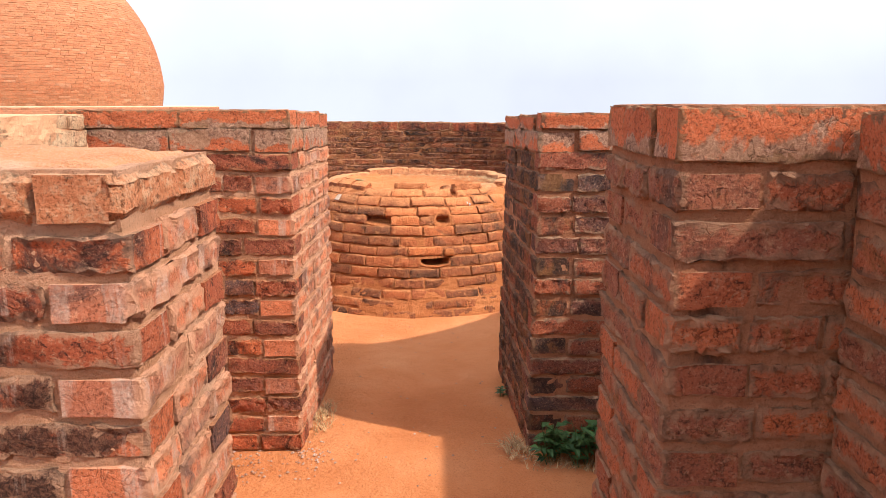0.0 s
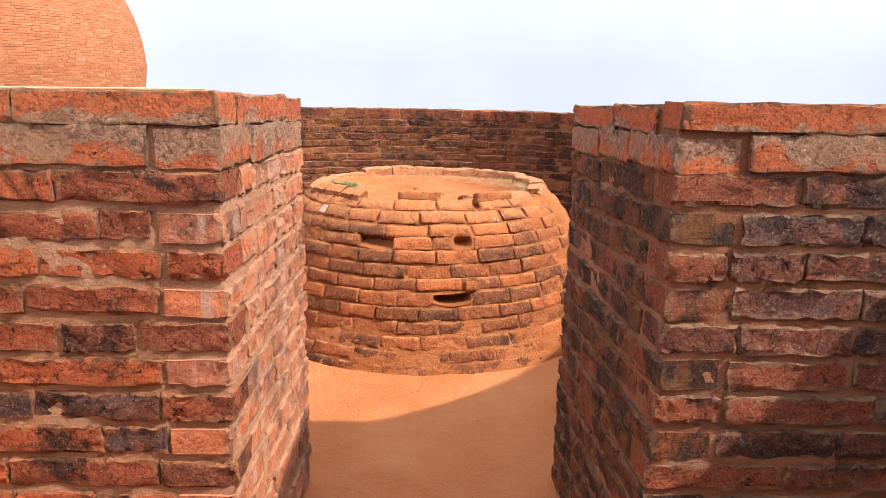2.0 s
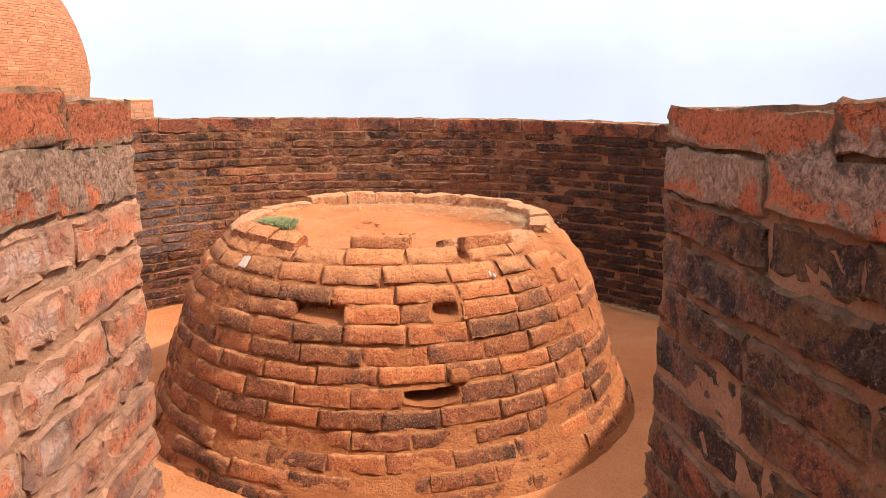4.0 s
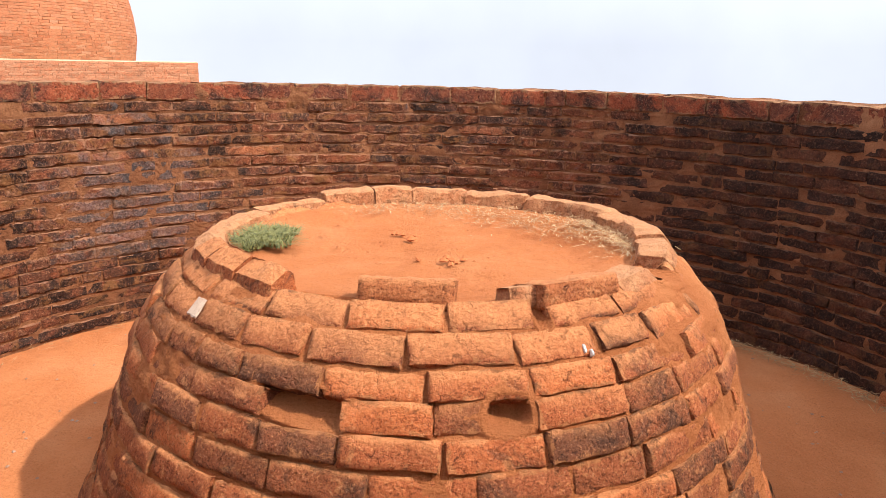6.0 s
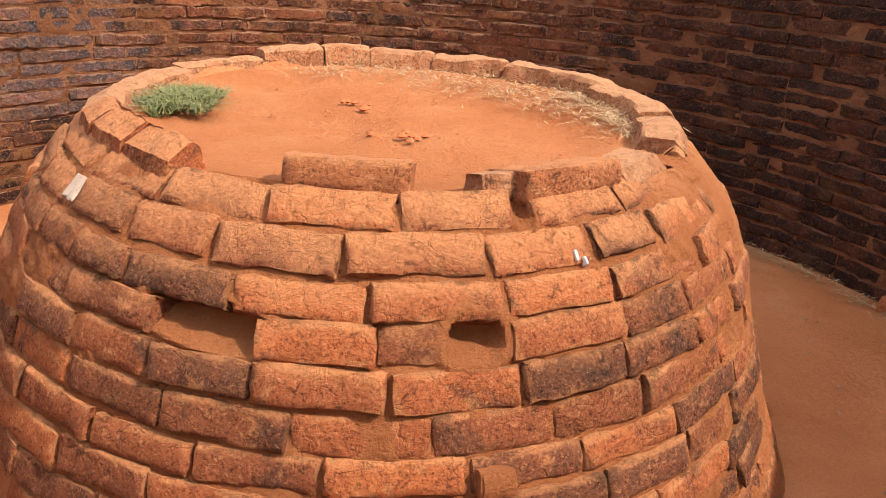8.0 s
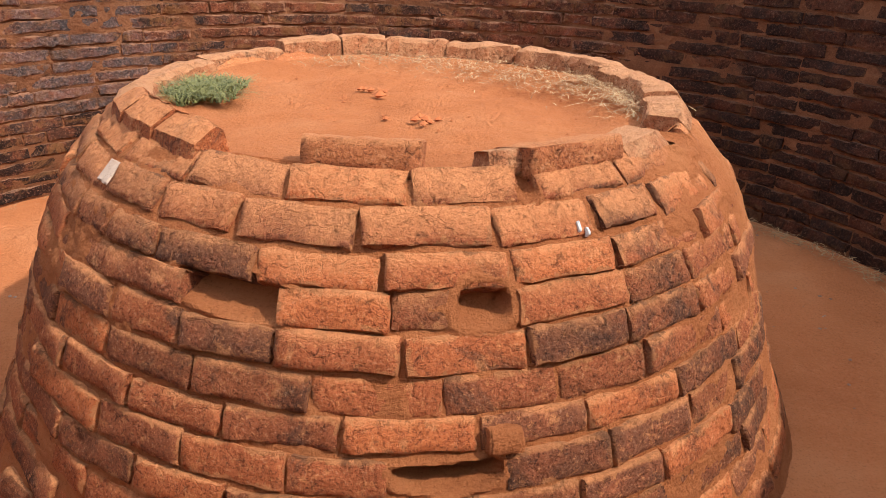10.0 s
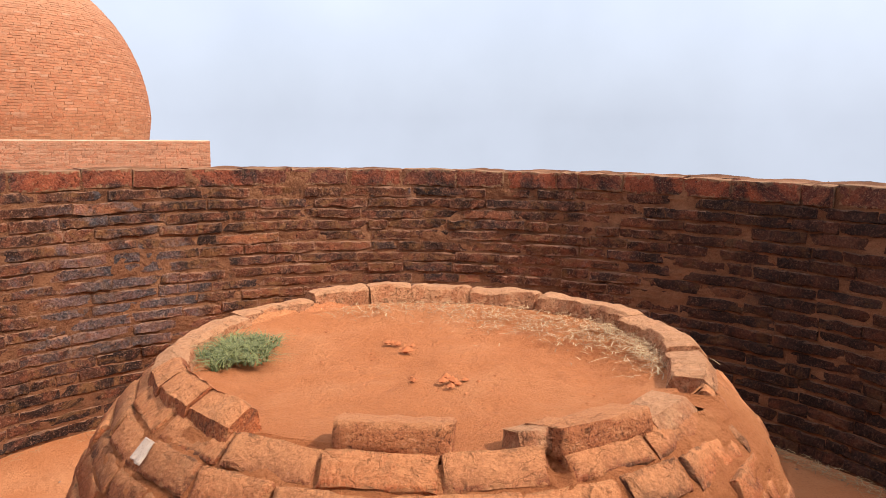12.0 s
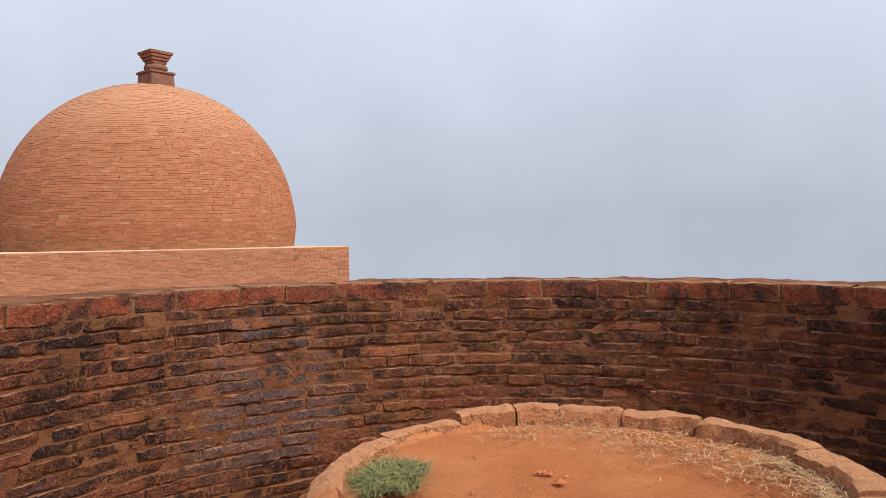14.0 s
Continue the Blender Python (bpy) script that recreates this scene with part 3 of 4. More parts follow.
def brick_wall(name, label, x0, x1, y0, y1, top, faces, seed, cap=0.125, course=COURSE, core=None, cap_material=None, cap_chamfer=0.004, cap_back=0.0, skew=0.0, drop=0.0, batter=0.0, fill=0.006, spread=-0.25, bed=(0.012, 0.021)):
    """A block of brickwork. faces: side -> material, side one of S (towards -y), N, E, W."""
    rng = random.Random(seed)
    wall = block_core(name, x0, x1, y0, y1, -0.05, top + 0.003, core or m_mortar, fill=fill, spread=spread, seed=seed)
    tagged(wall, label, "brick wall", "", "structure")
    def shear(p):
        f = (p.y - y0) / (y1 - y0)
        return Vector((p.x + skew * f + batter * p.z, p.y, p.z - drop * f * p.z / top))

    def warp(p):
        f = (p.y - y0) / (y1 - y0)
        p = p.copy()
        if p.z > top - cap - 0.02 and cap_back:
            p.x += math.copysign(cap_back + 0.003, (x0 + x1) / 2 - p.x)
            p.y += math.copysign(cap_back + 0.003, (y0 + y1) / 2 - p.y)
        return Vector((p.x + skew * f + batter * p.z, p.y, p.z - drop * f * p.z / top))

    for v in wall.data.vertices:
        v.co = warp(v.co)
    spans = {"S": (Vector((x0, y0, 0)), Vector((1, 0, 0)), Vector((0, -1, 0)), x1 - x0, "W", "E"),
             "E": (Vector((x1, y0, 0)), Vector((0, 1, 0)), Vector((1, 0, 0)), y1 - y0, "S", "N"),
             "N": (Vector((x1, y1, 0)), Vector((-1, 0, 0)), Vector((0, 1, 0)), x1 - x0, "E", "W"),
             "W": (Vector((x0, y1, 0)), Vector((0, -1, 0)), Vector((-1, 0, 0)), y1 - y0, "N", "S")}
    n = max(1, round((top - cap) / course))
    h = (top - cap) / n
    levels = [(k * h, h) for k in range(n)] + ([(top - cap, cap * 0.56), (top - cap * 0.44, cap * 0.44)] if cap > 0.11 else [(top - cap, cap)])
    for side, material in faces.items():
        start, run, out, length, before, after = spans[side]
        face_run, face_out = run, out
        if side in "EW":
            face_run = Vector((skew / (y1 - y0) * run.y, run.y, 0)).normalized()
            face_out = face_run.cross(Vector((0, 0, 1))) * -1.0
            if face_out.dot(out) < 0:
                face_out = -face_out
        for k, (z, hh) in enumerate(levels):
            capped = k >= n
            upper = k == len(levels) - 1
            high = hh - rng.uniform(*bed) if not capped else hh + 0.0005 if cap > 0.11 else hh - 0.010
            turn = (k + (1 if side in "SN" else 0)) % 2
            a = -PROUD - 0.004 if (before in faces and turn) else (0.15 if before in faces else 0.0)
            b = length + PROUD + 0.004 if (after in faces and turn) else length - (0.15 if after in faces else 0.0)
            lean = rng.uniform(-0.0015, 0.0015) + (0.004 if k >= n else 0.0)
            s = a
            first = True
            while s < b - 0.05:
                ln = rng.uniform(0.45, 0.75) if capped and upper and cap > 0.11 else rng.uniform(0.28, 0.42) if capped else rng.choice((rng.uniform(0.14, 0.22), rng.uniform(0.26, 0.36), rng.uniform(0.28, 0.42)))
                if b - s - ln < 0.11:
                    ln = b - s
                gap = 0.001 if capped else rng.choice((0.001, 0.002, rng.uniform(0.004, 0.014)))
                if first and turn and before in faces:
                    gap_a = 0.0
                else:
                    gap_a = gap / 2
                last = s + ln >= b - 0.001
                gap_b = 0.0 if last and turn and after in faces else gap / 2
                sunk = -rng.uniform(0.002, 0.004) if rng.random() < 0.14 and not capped else 0.0
                mid = start + run * (s + (gap_a + ln - gap_b) / 2) + out * (PROUD + lean + sunk + rng.uniform(-0.0015, 0.004) - (cap_back if capped else 0.0)) + Vector((0, 0, z + hh / 2 + (0.005 if capped and cap <= 0.11 else rng.uniform(-0.003, 0.003))))
                mat = (cap_material or (m_cap if upper else m_crust)) if capped else material
                lay_brick(wall, shear(mid), face_run, face_out, Vector((0, 0, 1)), ln - gap_a - gap_b, high, 0.15, 0.006 if not capped else cap_chamfer, mat, rng, 1.05 if not capped else 0.75, "brick", 2)
                s += ln
                first = False
    return wall


# ---- ground ----
def build_ground():
    bm = bmesh.new()
    xs = sorted(set([-4000, -2000, -1200, -800, -500, -300, -200, -120, -80, -60, -40, -20, -8, -5] + [round(-4 + 0.05 * i, 3) for i in range(161)] + [5, 8, 20, 40, 60, 80, 120, 200, 300, 500, 800, 1200, 2000, 4000]))
    ys = sorted(set([-4000, -2000, -1200, -800, -500, -300, -200, -120, -80, -40, -20, -8, -4] + [round(-2 + 0.05 * i, 3) for i in range(225)] + [10, 14, 20, 40, 60, 80, 120, 200, 300, 500, 800, 1200, 2000, 4000]))
    rows = []
    for y in ys:
        row = []
        for x in xs:
            far = math.hypot(x + 5, y - 12)
            z = -300.0 * min(1.0, max(0.0, (far - 23) / 600)) ** 0.9
            if -4.1 < x < 4.1 and -2.1 < y < 9.3:
                z = 0.010 * fbm(x, y, 0, 1.3) + 0.007 * fbm(x, y, 5, 4.5) - 0.005
                # a little drift of soil against the foot of the small mound
                d = math.hypot(x + 0.205, y - 6.31) - 1.2
                z += 0.02 * max(0.0, 1 - abs(d) / 0.22)
            row.append(bm.verts.new((x, y, z)))
        rows.append(row)
    for j in range(len(ys) - 1):
        for i in range(len(xs) - 1):
            bm.faces.new((rows[j][i], rows[j][i + 1], rows[j + 1][i + 1], rows[j + 1][i]))
    g = part("ground", bm, m_ground, None, smooth=True)
    return tagged(g, "trodden bare orange earth with fine grit", "ground", "", "structure")


build_ground()

# ---- the ring wall round the mound ----
RING_C = Vector((-0.33, 6.2, 0))
RING_R, RING_T, RING_TOP = 2.33, 0.55, 1.325


def build_ring():
    rng = random.Random(11)
    a0, a1 = -73.0, 253.0
    n = 1000
    nz = 90
    verts, faces = [], []
    prof = [(RING_R, -0.05 + (RING_TOP - 0.01 + 0.05) * k / nz) for k in range(nz + 1)] + [(RING_R + RING_T * f, RING_TOP - 0.01) for f in (0.25, 0.5, 0.75, 1.0)] + [(RING_R + RING_T, -0.05)]
    m = len(prof)
    for i in range(n + 1):
        a = radians(a0 + (a1 - a0) * i / n)
        for r, z in prof:
            x, y = RING_C.x + r * math.cos(a), RING_C.y + r * math.sin(a)
            rr = r + 0.002 * fbm(x, y, z, 9)
            if r == RING_R:
                rr -= 0.012 * max(0.0, min(1.0, 1.1 * fbm(x, y, z * 2.2, 2.4, 4) - 0.30)) + 0.0025 * fbm(x, y, z, 30, 3)
            zz = z + (0.012 * fbm(x, y, 2, 4) - 0.022 * math.cos(a) if z > 1.2 else 0)
            verts.append((RING_C.x + rr * math.cos(a), RING_C.y + rr * math.sin(a), zz))
    for i in range(n):
        for k in range(m - 1):
            a = i * m + k
            faces.append((a, a + 1, a + m + 1, a + m))
    for i in (0, n):
        faces.append(tuple(i * m + k for k in (range(m) if i == 0 else range(m - 1, -1, -1))))
    ring = mesh_object("wall_ring", verts, faces, m_mortar_dark, smooth=False)
    tagged(ring, "curved brick wall darkened with soot, lichen and painted shade", "brick wall", "", "structure")
    heap = Heap()
    cap = 0.098
    nc = 19
    h = (RING_TOP - cap) / nc
    count = 0
    for k in range(nc + 1):
        z, hh = (k * h, h) if k < nc else (RING_TOP - cap, cap)
        a = a0 + rng.uniform(0, 5)
        lean = rng.uniform(-0.002, 0.002)
        while a < a1 - 2:
            ln = rng.uniform(0.20, 0.36) if k < nc else rng.uniform(0.22, 0.34)
            if rng.random() < 0.18:
                ln = rng.uniform(0.10, 0.17)
            da = math.degrees(ln / RING_R)
            mid = radians(a + da / 2)
            c, s = math.cos(mid), math.sin(mid)
            out = Vector((-c, -s, 0))
            along = out.cross(Vector((0, 0, 1)))
            wave = 0.012 * fbm(c * 2, s * 2, 4, 1.2) - 0.022 * c * (z / RING_TOP)
            place = RING_C + Vector((c, s, 0)) * (RING_R - 0.009 + lean + rng.uniform(-0.006, 0.005)) + Vector((0, 0, z + hh / 2 + wave + rng.uniform(-0.004, 0.004)))
            high = hh - (rng.uniform(0.009, 0.019) if k < nc else 0.005)
            near = 58 < a < 146 and k >= 6
            if near or k == nc and 20 < a < 190:
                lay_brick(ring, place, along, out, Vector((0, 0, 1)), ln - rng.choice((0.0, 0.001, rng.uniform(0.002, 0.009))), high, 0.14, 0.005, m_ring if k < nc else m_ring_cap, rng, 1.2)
                count += 1
            else:
                heap.add(place, along, out, Vector((0, 0, 1)), ln - rng.choice((0.0, 0.001, rng.uniform(0.002, 0.009))), high, 0.14, 0.005, rng, 1.1)
            a += da
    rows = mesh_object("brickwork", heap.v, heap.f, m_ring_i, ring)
    rows["kind"] = "stuff"


m_ring_cap = brick_material("coping brick of the curved wall", [(0.0, (0.34, 0.078, 0.034)), (0.45, (0.20, 0.056, 0.030)), (1.0, (0.085, 0.040, 0.031))], 0.62, dust=0.4)

# ---- the small brick mound ----
MOUND = Vector((-0.215, 6.31, 0))
PROFILE = ((-0.05, 1.210), (0.0, 1.210), (0.10, 1.170), (0.2, 1.122), (0.4, 1.056), (0.6, 0.982), (0.75, 0.90), (0.84, 0.815), (0.90, 0.745), (0.97, 0.70))
# holes: bearing, height, half width, half height, depth
HOLES = ((253.4, 0.684, 0.098, 0.036, 0.055), (283.3, 0.684, 0.048, 0.034, 0.065), (278.3, 0.385, 0.095, 0.026, 0.14), (292.0, 0.858, 0.018, 0.022, 0.04), (331.0, 0.885, 0.045, 0.028, 0.09))


def mound_radius(z):
    for (za, ra), (zb, rb) in zip(PROFILE, PROFILE[1:]):
        if z <= zb:
            return ra + (rb - ra) * max(0.0, (z - za) / (zb - za))
    return PROFILE[-1][1]


def mound_bulge(deg, z):
    return 0.022 * max(0.0, 1 - abs((deg - 345 + 180) % 360 - 180) / 48) * min(1.0, max(0.0, (z - 0.5) / 0.2))


def hole_form(deg, z, hole):
    """0 at the middle of a hole, 1 at its ragged edge."""
    hb, hz, hw, hh, hd = hole
    u = radians((deg - hb + 180) % 360 - 180) * mound_radius(z) / hw
    v = (z - hz) / hh
    if abs(u) > 3 or abs(v) > 3:
        return 9.0
    v += 0.30 * u if hw > 0.095 and hz > 0.5 else -0.25 * u * u if hz < 0.5 else 0.0
    return (u * u + v * v if hw < 0.07 else abs(u) ** 3 + abs(v) ** 3) * (1 + 0.5 * fbm(deg * 0.12, z * 8, hz, 1.0, 3))


def hole_depth(deg, z):
    d = 0.0
    for hole in HOLES:
        e = hole_form(deg, z, hole)
        if e < 1.3:
            d = max(d, hole[4] * min(1.0, (1.3 - e) / 0.55))
    return d


def hole_lip(deg, z):
    """Mud that rounds off the edge of a hole."""
    return max([0.0] + [max(0.0, 1 - abs(hole_form(deg, z, hole) - 2.0) / 1.6) for hole in HOLES])


def build_mound():
    rng = random.Random(5)
    mound = new("small_stupa")
    mound.location = MOUND
    tagged(mound, "round earth-coated brick mound with a broken rim and earth on top", "stupa")
    # core of mud mortar
    bearings = [190 + 0.4 * i for i in range(400)] + [350 + 1.25 * i for i in range(160)]
    n, nz = len(bearings), 165
    verts, faces = [], []
    for deg in bearings:
        c, s = math.cos(radians(deg)), math.sin(radians(deg))
        for k in range(nz + 1):
            z = -0.05 + (0.875 + 0.05) * k / nz
            cover = max(0.0, min(1.0, 0.12 + 1.3 * fbm(c, s, z * 1.4, 2.2, 4)))
            side = max(0.0, 1 - abs((deg - 338 + 180) % 360 - 180) / 28)
            foot = max(0.0, 1 - max(0.0, z) / 0.11)
            r = mound_radius(z) + mound_bulge(deg, z) - 0.0110 + 0.0090 * cover + 0.008 * foot + 0.014 * side
            r += 0.004 * fbm(c, s, z, 6) + 0.0035 * fbm(c, s, z * 1.5, 24) + 0.0020 * fbm(c, s, z, 62, 2)
            r += 0.010 * hole_lip(deg, z) - hole_depth(deg, z)
            verts.append((r * c, r * s, z))
    for i in range(n):
        j = (i + 1) % n
        for k in range(nz):
            faces.append((i * (nz + 1) + k, j * (nz + 1) + k, j * (nz + 1) + k + 1, i * (nz + 1) + k + 1))
    mesh_object("core", verts, faces, m_mud, mound)
    # earth on top
    verts, faces = [(0, 0, 0.835)], []
    rings = 26
    for q in range(1, rings + 1):
        r = 0.76 * q / rings
        for i in range(96):
            a = 2 * math.pi * i / 96
            x, y = r * math.cos(a), r * math.sin(a)
            z = (-0.075 * max(0.0, (r - 0.70) / 0.06)) + 0.838 + 0.012 * fbm(x, y, 0, 3) + 0.006 * fbm(x, y, 3, 12) + 0.034 * min(1.0, max(0, (r - 0.5) / 0.2))
            verts.append((x, y, z))
    for i in range(96):
        faces.append((0, 1 + i, 1 + (i + 1) % 96))
    for q in range(rings - 1):
        for i in range(96):
            a, b = 1 + q * 96 + i, 1 + q * 96 + (i + 1) % 96
            faces.append((a, a + 96, b + 96, b))
    mesh_object("earth_fill", verts, faces, m_fill, mound, "loose orange earth filling the hollow top")
    # courses, from the rim down; bearings of the joints on the open side, then chance round the back
    courses = [
        (0.839, 0.898, (224.0, 240.8, 256.9, 274.8, 291.0, 308.9, 324.3)),
        (0.776, 0.839, (226.0, 238.1, 251.7, 268.2, 285.4, 300.4, 313.0)),
        (0.713, 0.776, (231.0, 241.0, 255.9, 271.3, 287.0, 301.5)),
        (0.645, 0.713, (219.0, 233.0, 247.3, 259.0, 272.4, 279.8, 287.0, 302.5)),
        (0.575, 0.645, (224.0, 236.4, 247.8, 259.7, 273.7, 288.1, 301.3)),
        (0.500, 0.575, (224.0, 237.0, 250.2, 264.1, 278.2, 291.2, 303.5)),
        (0.432, 0.500, (229.0, 242.0, 254.7, 267.5, 281.9, 294.5)),
        (0.352, 0.432, (238.0, 250.0, 262.0, 272.5, 284.5, 297.0)),
        (0.278, 0.352, (231.0, 244.0, 256.0, 268.5, 280.0, 293.0)),
        (0.205, 0.278, (237.0, 249.0, 262.5, 274.0, 287.0, 299.0)),
        (0.135, 0.205, (232.0, 245.5, 258.0, 269.0, 282.0, 295.0)),
        (0.066, 0.135, (238.0, 251.0, 263.0, 277.0, 290.0)),
        (-0.006, 0.066, (233.0, 246.0, 259.0, 271.0, 284.0, 297.0)),
    ]
    heap = Heap()
    for z0, z1, joints in courses:
        zc = (z0 + z1) / 2
        r = mound_radius(zc)
        slope = math.atan2(mound_radius(z0) - mound_radius(z1), z1 - z0)
        edges = list(joints)
        while edges[-1] < joints[0] + 360 - 20:
            edges.append(edges[-1] + math.degrees(rng.uniform(0.19, 0.29) / r))
        edges.append(joints[0] + 360)
        lower = zc < 0.3
        for a, b in zip(edges, edges[1:]):
            mid = (a + b) / 2
            pieces = [(a, b)]
            for hb, hz, hw, hh, hd in HOLES:
                w = math.degrees(hw / r)
                if z0 - 0.02 < hz < z1 + 0.02 and abs(hz - zc) < (z1 - z0) / 2 + 0.006:
                    cut = []
                    for pa, pb in pieces:
                        if pb < hb - w or pa > hb + w:
                            cut.append((pa, pb))
                            continue
                        if hb - w - pa > 3.0:
                            cut.append((pa, hb - w))
                        if pb - hb - w > 3.0:
                            cut.append((hb + w, pb))
                    pieces = cut
            for pa, pb in pieces:
                pm = radians((pa + pb) / 2)
                ln = radians(pb - pa) * r
                c, s = math.cos(pm), math.sin(pm)
                out = Vector((c * math.cos(slope), s * math.cos(slope), math.sin(slope)))
                along = Vector((s, -c, 0))
                up = along.cross(out)
                rb = r + mound_bulge(math.degrees(pm), zc)
                place = Vector((c * rb, s * rb, zc + rng.uniform(-0.004, 0.004))) + out * (rng.uniform(-0.005, 0.006) - (rng.uniform(-0.004, 0.012) if lower else 0.0))
                high = (z1 - z0) / math.cos(slope) - rng.uniform(0.001, 0.009)
                if ln < 0.05:
                    continue
                args = (place, along, out, up, ln - rng.choice((0.001, 0.003, rng.uniform(0.004, 0.013))), high, 0.12, 0.0095)
                front = 195 < (math.degrees(pm) % 360) < 345
                if front:
                    lay_brick(mound, *args, m_stained if rng.random() < (0.55 if zc < 0.36 else 0.20) else m_earthy, rng, 1.35, soft=3)
                else:
                    heap.add(*args, rng, 0.7, True)
    rows = mesh_object("brickwork", heap.v, heap.f, m_earthy_i, mound)
    rows["kind"] = "stuff"
    # broken rim: bearing from, to, outer radius, width, foot, top
    rim = [(313.0, 327.0, 0.775, 0.12, 0.850, 0.905),
           (338.0, 357.0, 0.792, 0.12, 0.845, 0.912), (357.2, 386.0, 0.802, 0.13, 0.845, 0.922), (386.2, 418.5, 0.815, 0.12, 0.842, 0.926),
           (420.5, 441.0, 0.825, 0.11, 0.840, 0.922), (441.2, 459.0, 0.830, 0.11, 0.840, 0.930), (459.2, 472.0, 0.835, 0.11, 0.840, 0.937), (472.3, 489.0, 0.838, 0.11, 0.840, 0.934),
           (489.5, 514.0, 0.815, 0.09, 0.842, 0.898), (514.3, 548.0, 0.785, 0.09, 0.850, 0.902), (548.3, 561.0, 0.765, 0.085, 0.870, 0.918), (561.5, 574.0, 0.760, 0.080, 0.872, 0.932), (574.4, 587.5, 0.758, 0.078, 0.875, 0.940), (587.9, 600.0, 0.758, 0.078, 0.876, 0.936)]
    for a, b, r, w, z0, z1 in rim:
        bm = bmesh.new()
        nseg = max(7, int((b - a) / 1.2))
        loops = []
        for i in range(nseg + 1):
            deg = a + (b - a) * i / nseg
            c, s = math.cos(radians(deg)), math.sin(radians(deg))
            end = 0.9 if i in (0, nseg) else 1.0
            jit = lambda q: 0.010 * fbm(c + a, s, q, 3.5) + 0.003 * fbm(c * 3, s * 3, q + 5, 5)
            zt = z0 + (z1 - z0) * (0.93 if end < 1 else 1.0) + jit(1)
            ro, ri = r + jit(2), r - w + jit(3)
            sl = (0.75 if a > 547 else 0.35) * (z1 - z0)
            pts = [(ro + 0.02, z0 - 0.02), (ro + 0.006, (z0 + zt) / 2), (ro - sl * 0.8, zt - 0.006), (ro - sl * 1.1, zt + jit(6) * 0.4), (ri + 0.022, zt - 0.002 + jit(4)), (ri + 0.010 + jit(7), zt - 0.012), (ri - 0.01, z0 - 0.03)]
            loops.append([bm.verts.new((q * c, q * s, z)) for q, z in pts])
        for la, lb in zip(loops, loops[1:]):
            for k in range(6):
                bm.faces.new((la[k], lb[k], lb[k + 1], la[k + 1]))
        bm.faces.new(loops[0])
        bm.faces.new(loops[-1][::-1])
        stone = part("rim_stone", bm, m_earthy if a > 560 else m_rim, mound, smooth=True)
        stone.data.set_sharp_from_angle(angle=radians(34))
    # loose bricks left standing on the top course, a wedged stone, a limewashed patch and paint drips
    for deg, zc, r, ln, high, depth, mat, name in ((267.1, 0.914, 0.736, 0.245, 0.068, 0.11, m_loose, "brick"), (302.5, 0.902, 0.768, 0.255, 0.066, 0.13, m_loose, "brick"),
                                                   (284.5, 0.462, 1.060, 0.075, 0.055, 0.10, m_mud, "wedged_stone"), (290.3, 0.897, 0.742, 0.085, 0.056, 0.10, m_rim, "wedged_stone"), (224.3, 0.815, 0.852, 0.052, 0.056, 0.03, m_white, "limewash_patch"),
                                                   (297.5, 0.795, 0.877, 0.006, 0.022, 0.02, m_chalk, "paint_drip"), (298.6, 0.785, 0.884, 0.006, 0.014, 0.02, m_chalk, "paint_drip")):
        c, s = math.cos(radians(deg)), math.sin(radians(deg))
        slope = 0.25 if zc > 0.89 else math.atan2(mound_radius(zc - 0.03) - mound_radius(zc + 0.03), 0.06)
        out = Vector((c * math.cos(slope), s * math.cos(slope), math.sin(slope)))
        along = Vector((s, -c, 0))
        r = r if ln > 0.06 or zc > 0.9 else mound_radius(zc) + 0.011
        lay_brick(mound, Vector((c * r, s * r, zc)), along, out, along.cross(out), ln, high, depth, 0.012 if ln > 0.06 else 0.003, mat, rng, 1.2 if ln > 0.06 else 0.4, name, 3 if ln > 0.06 else False)
    return mound


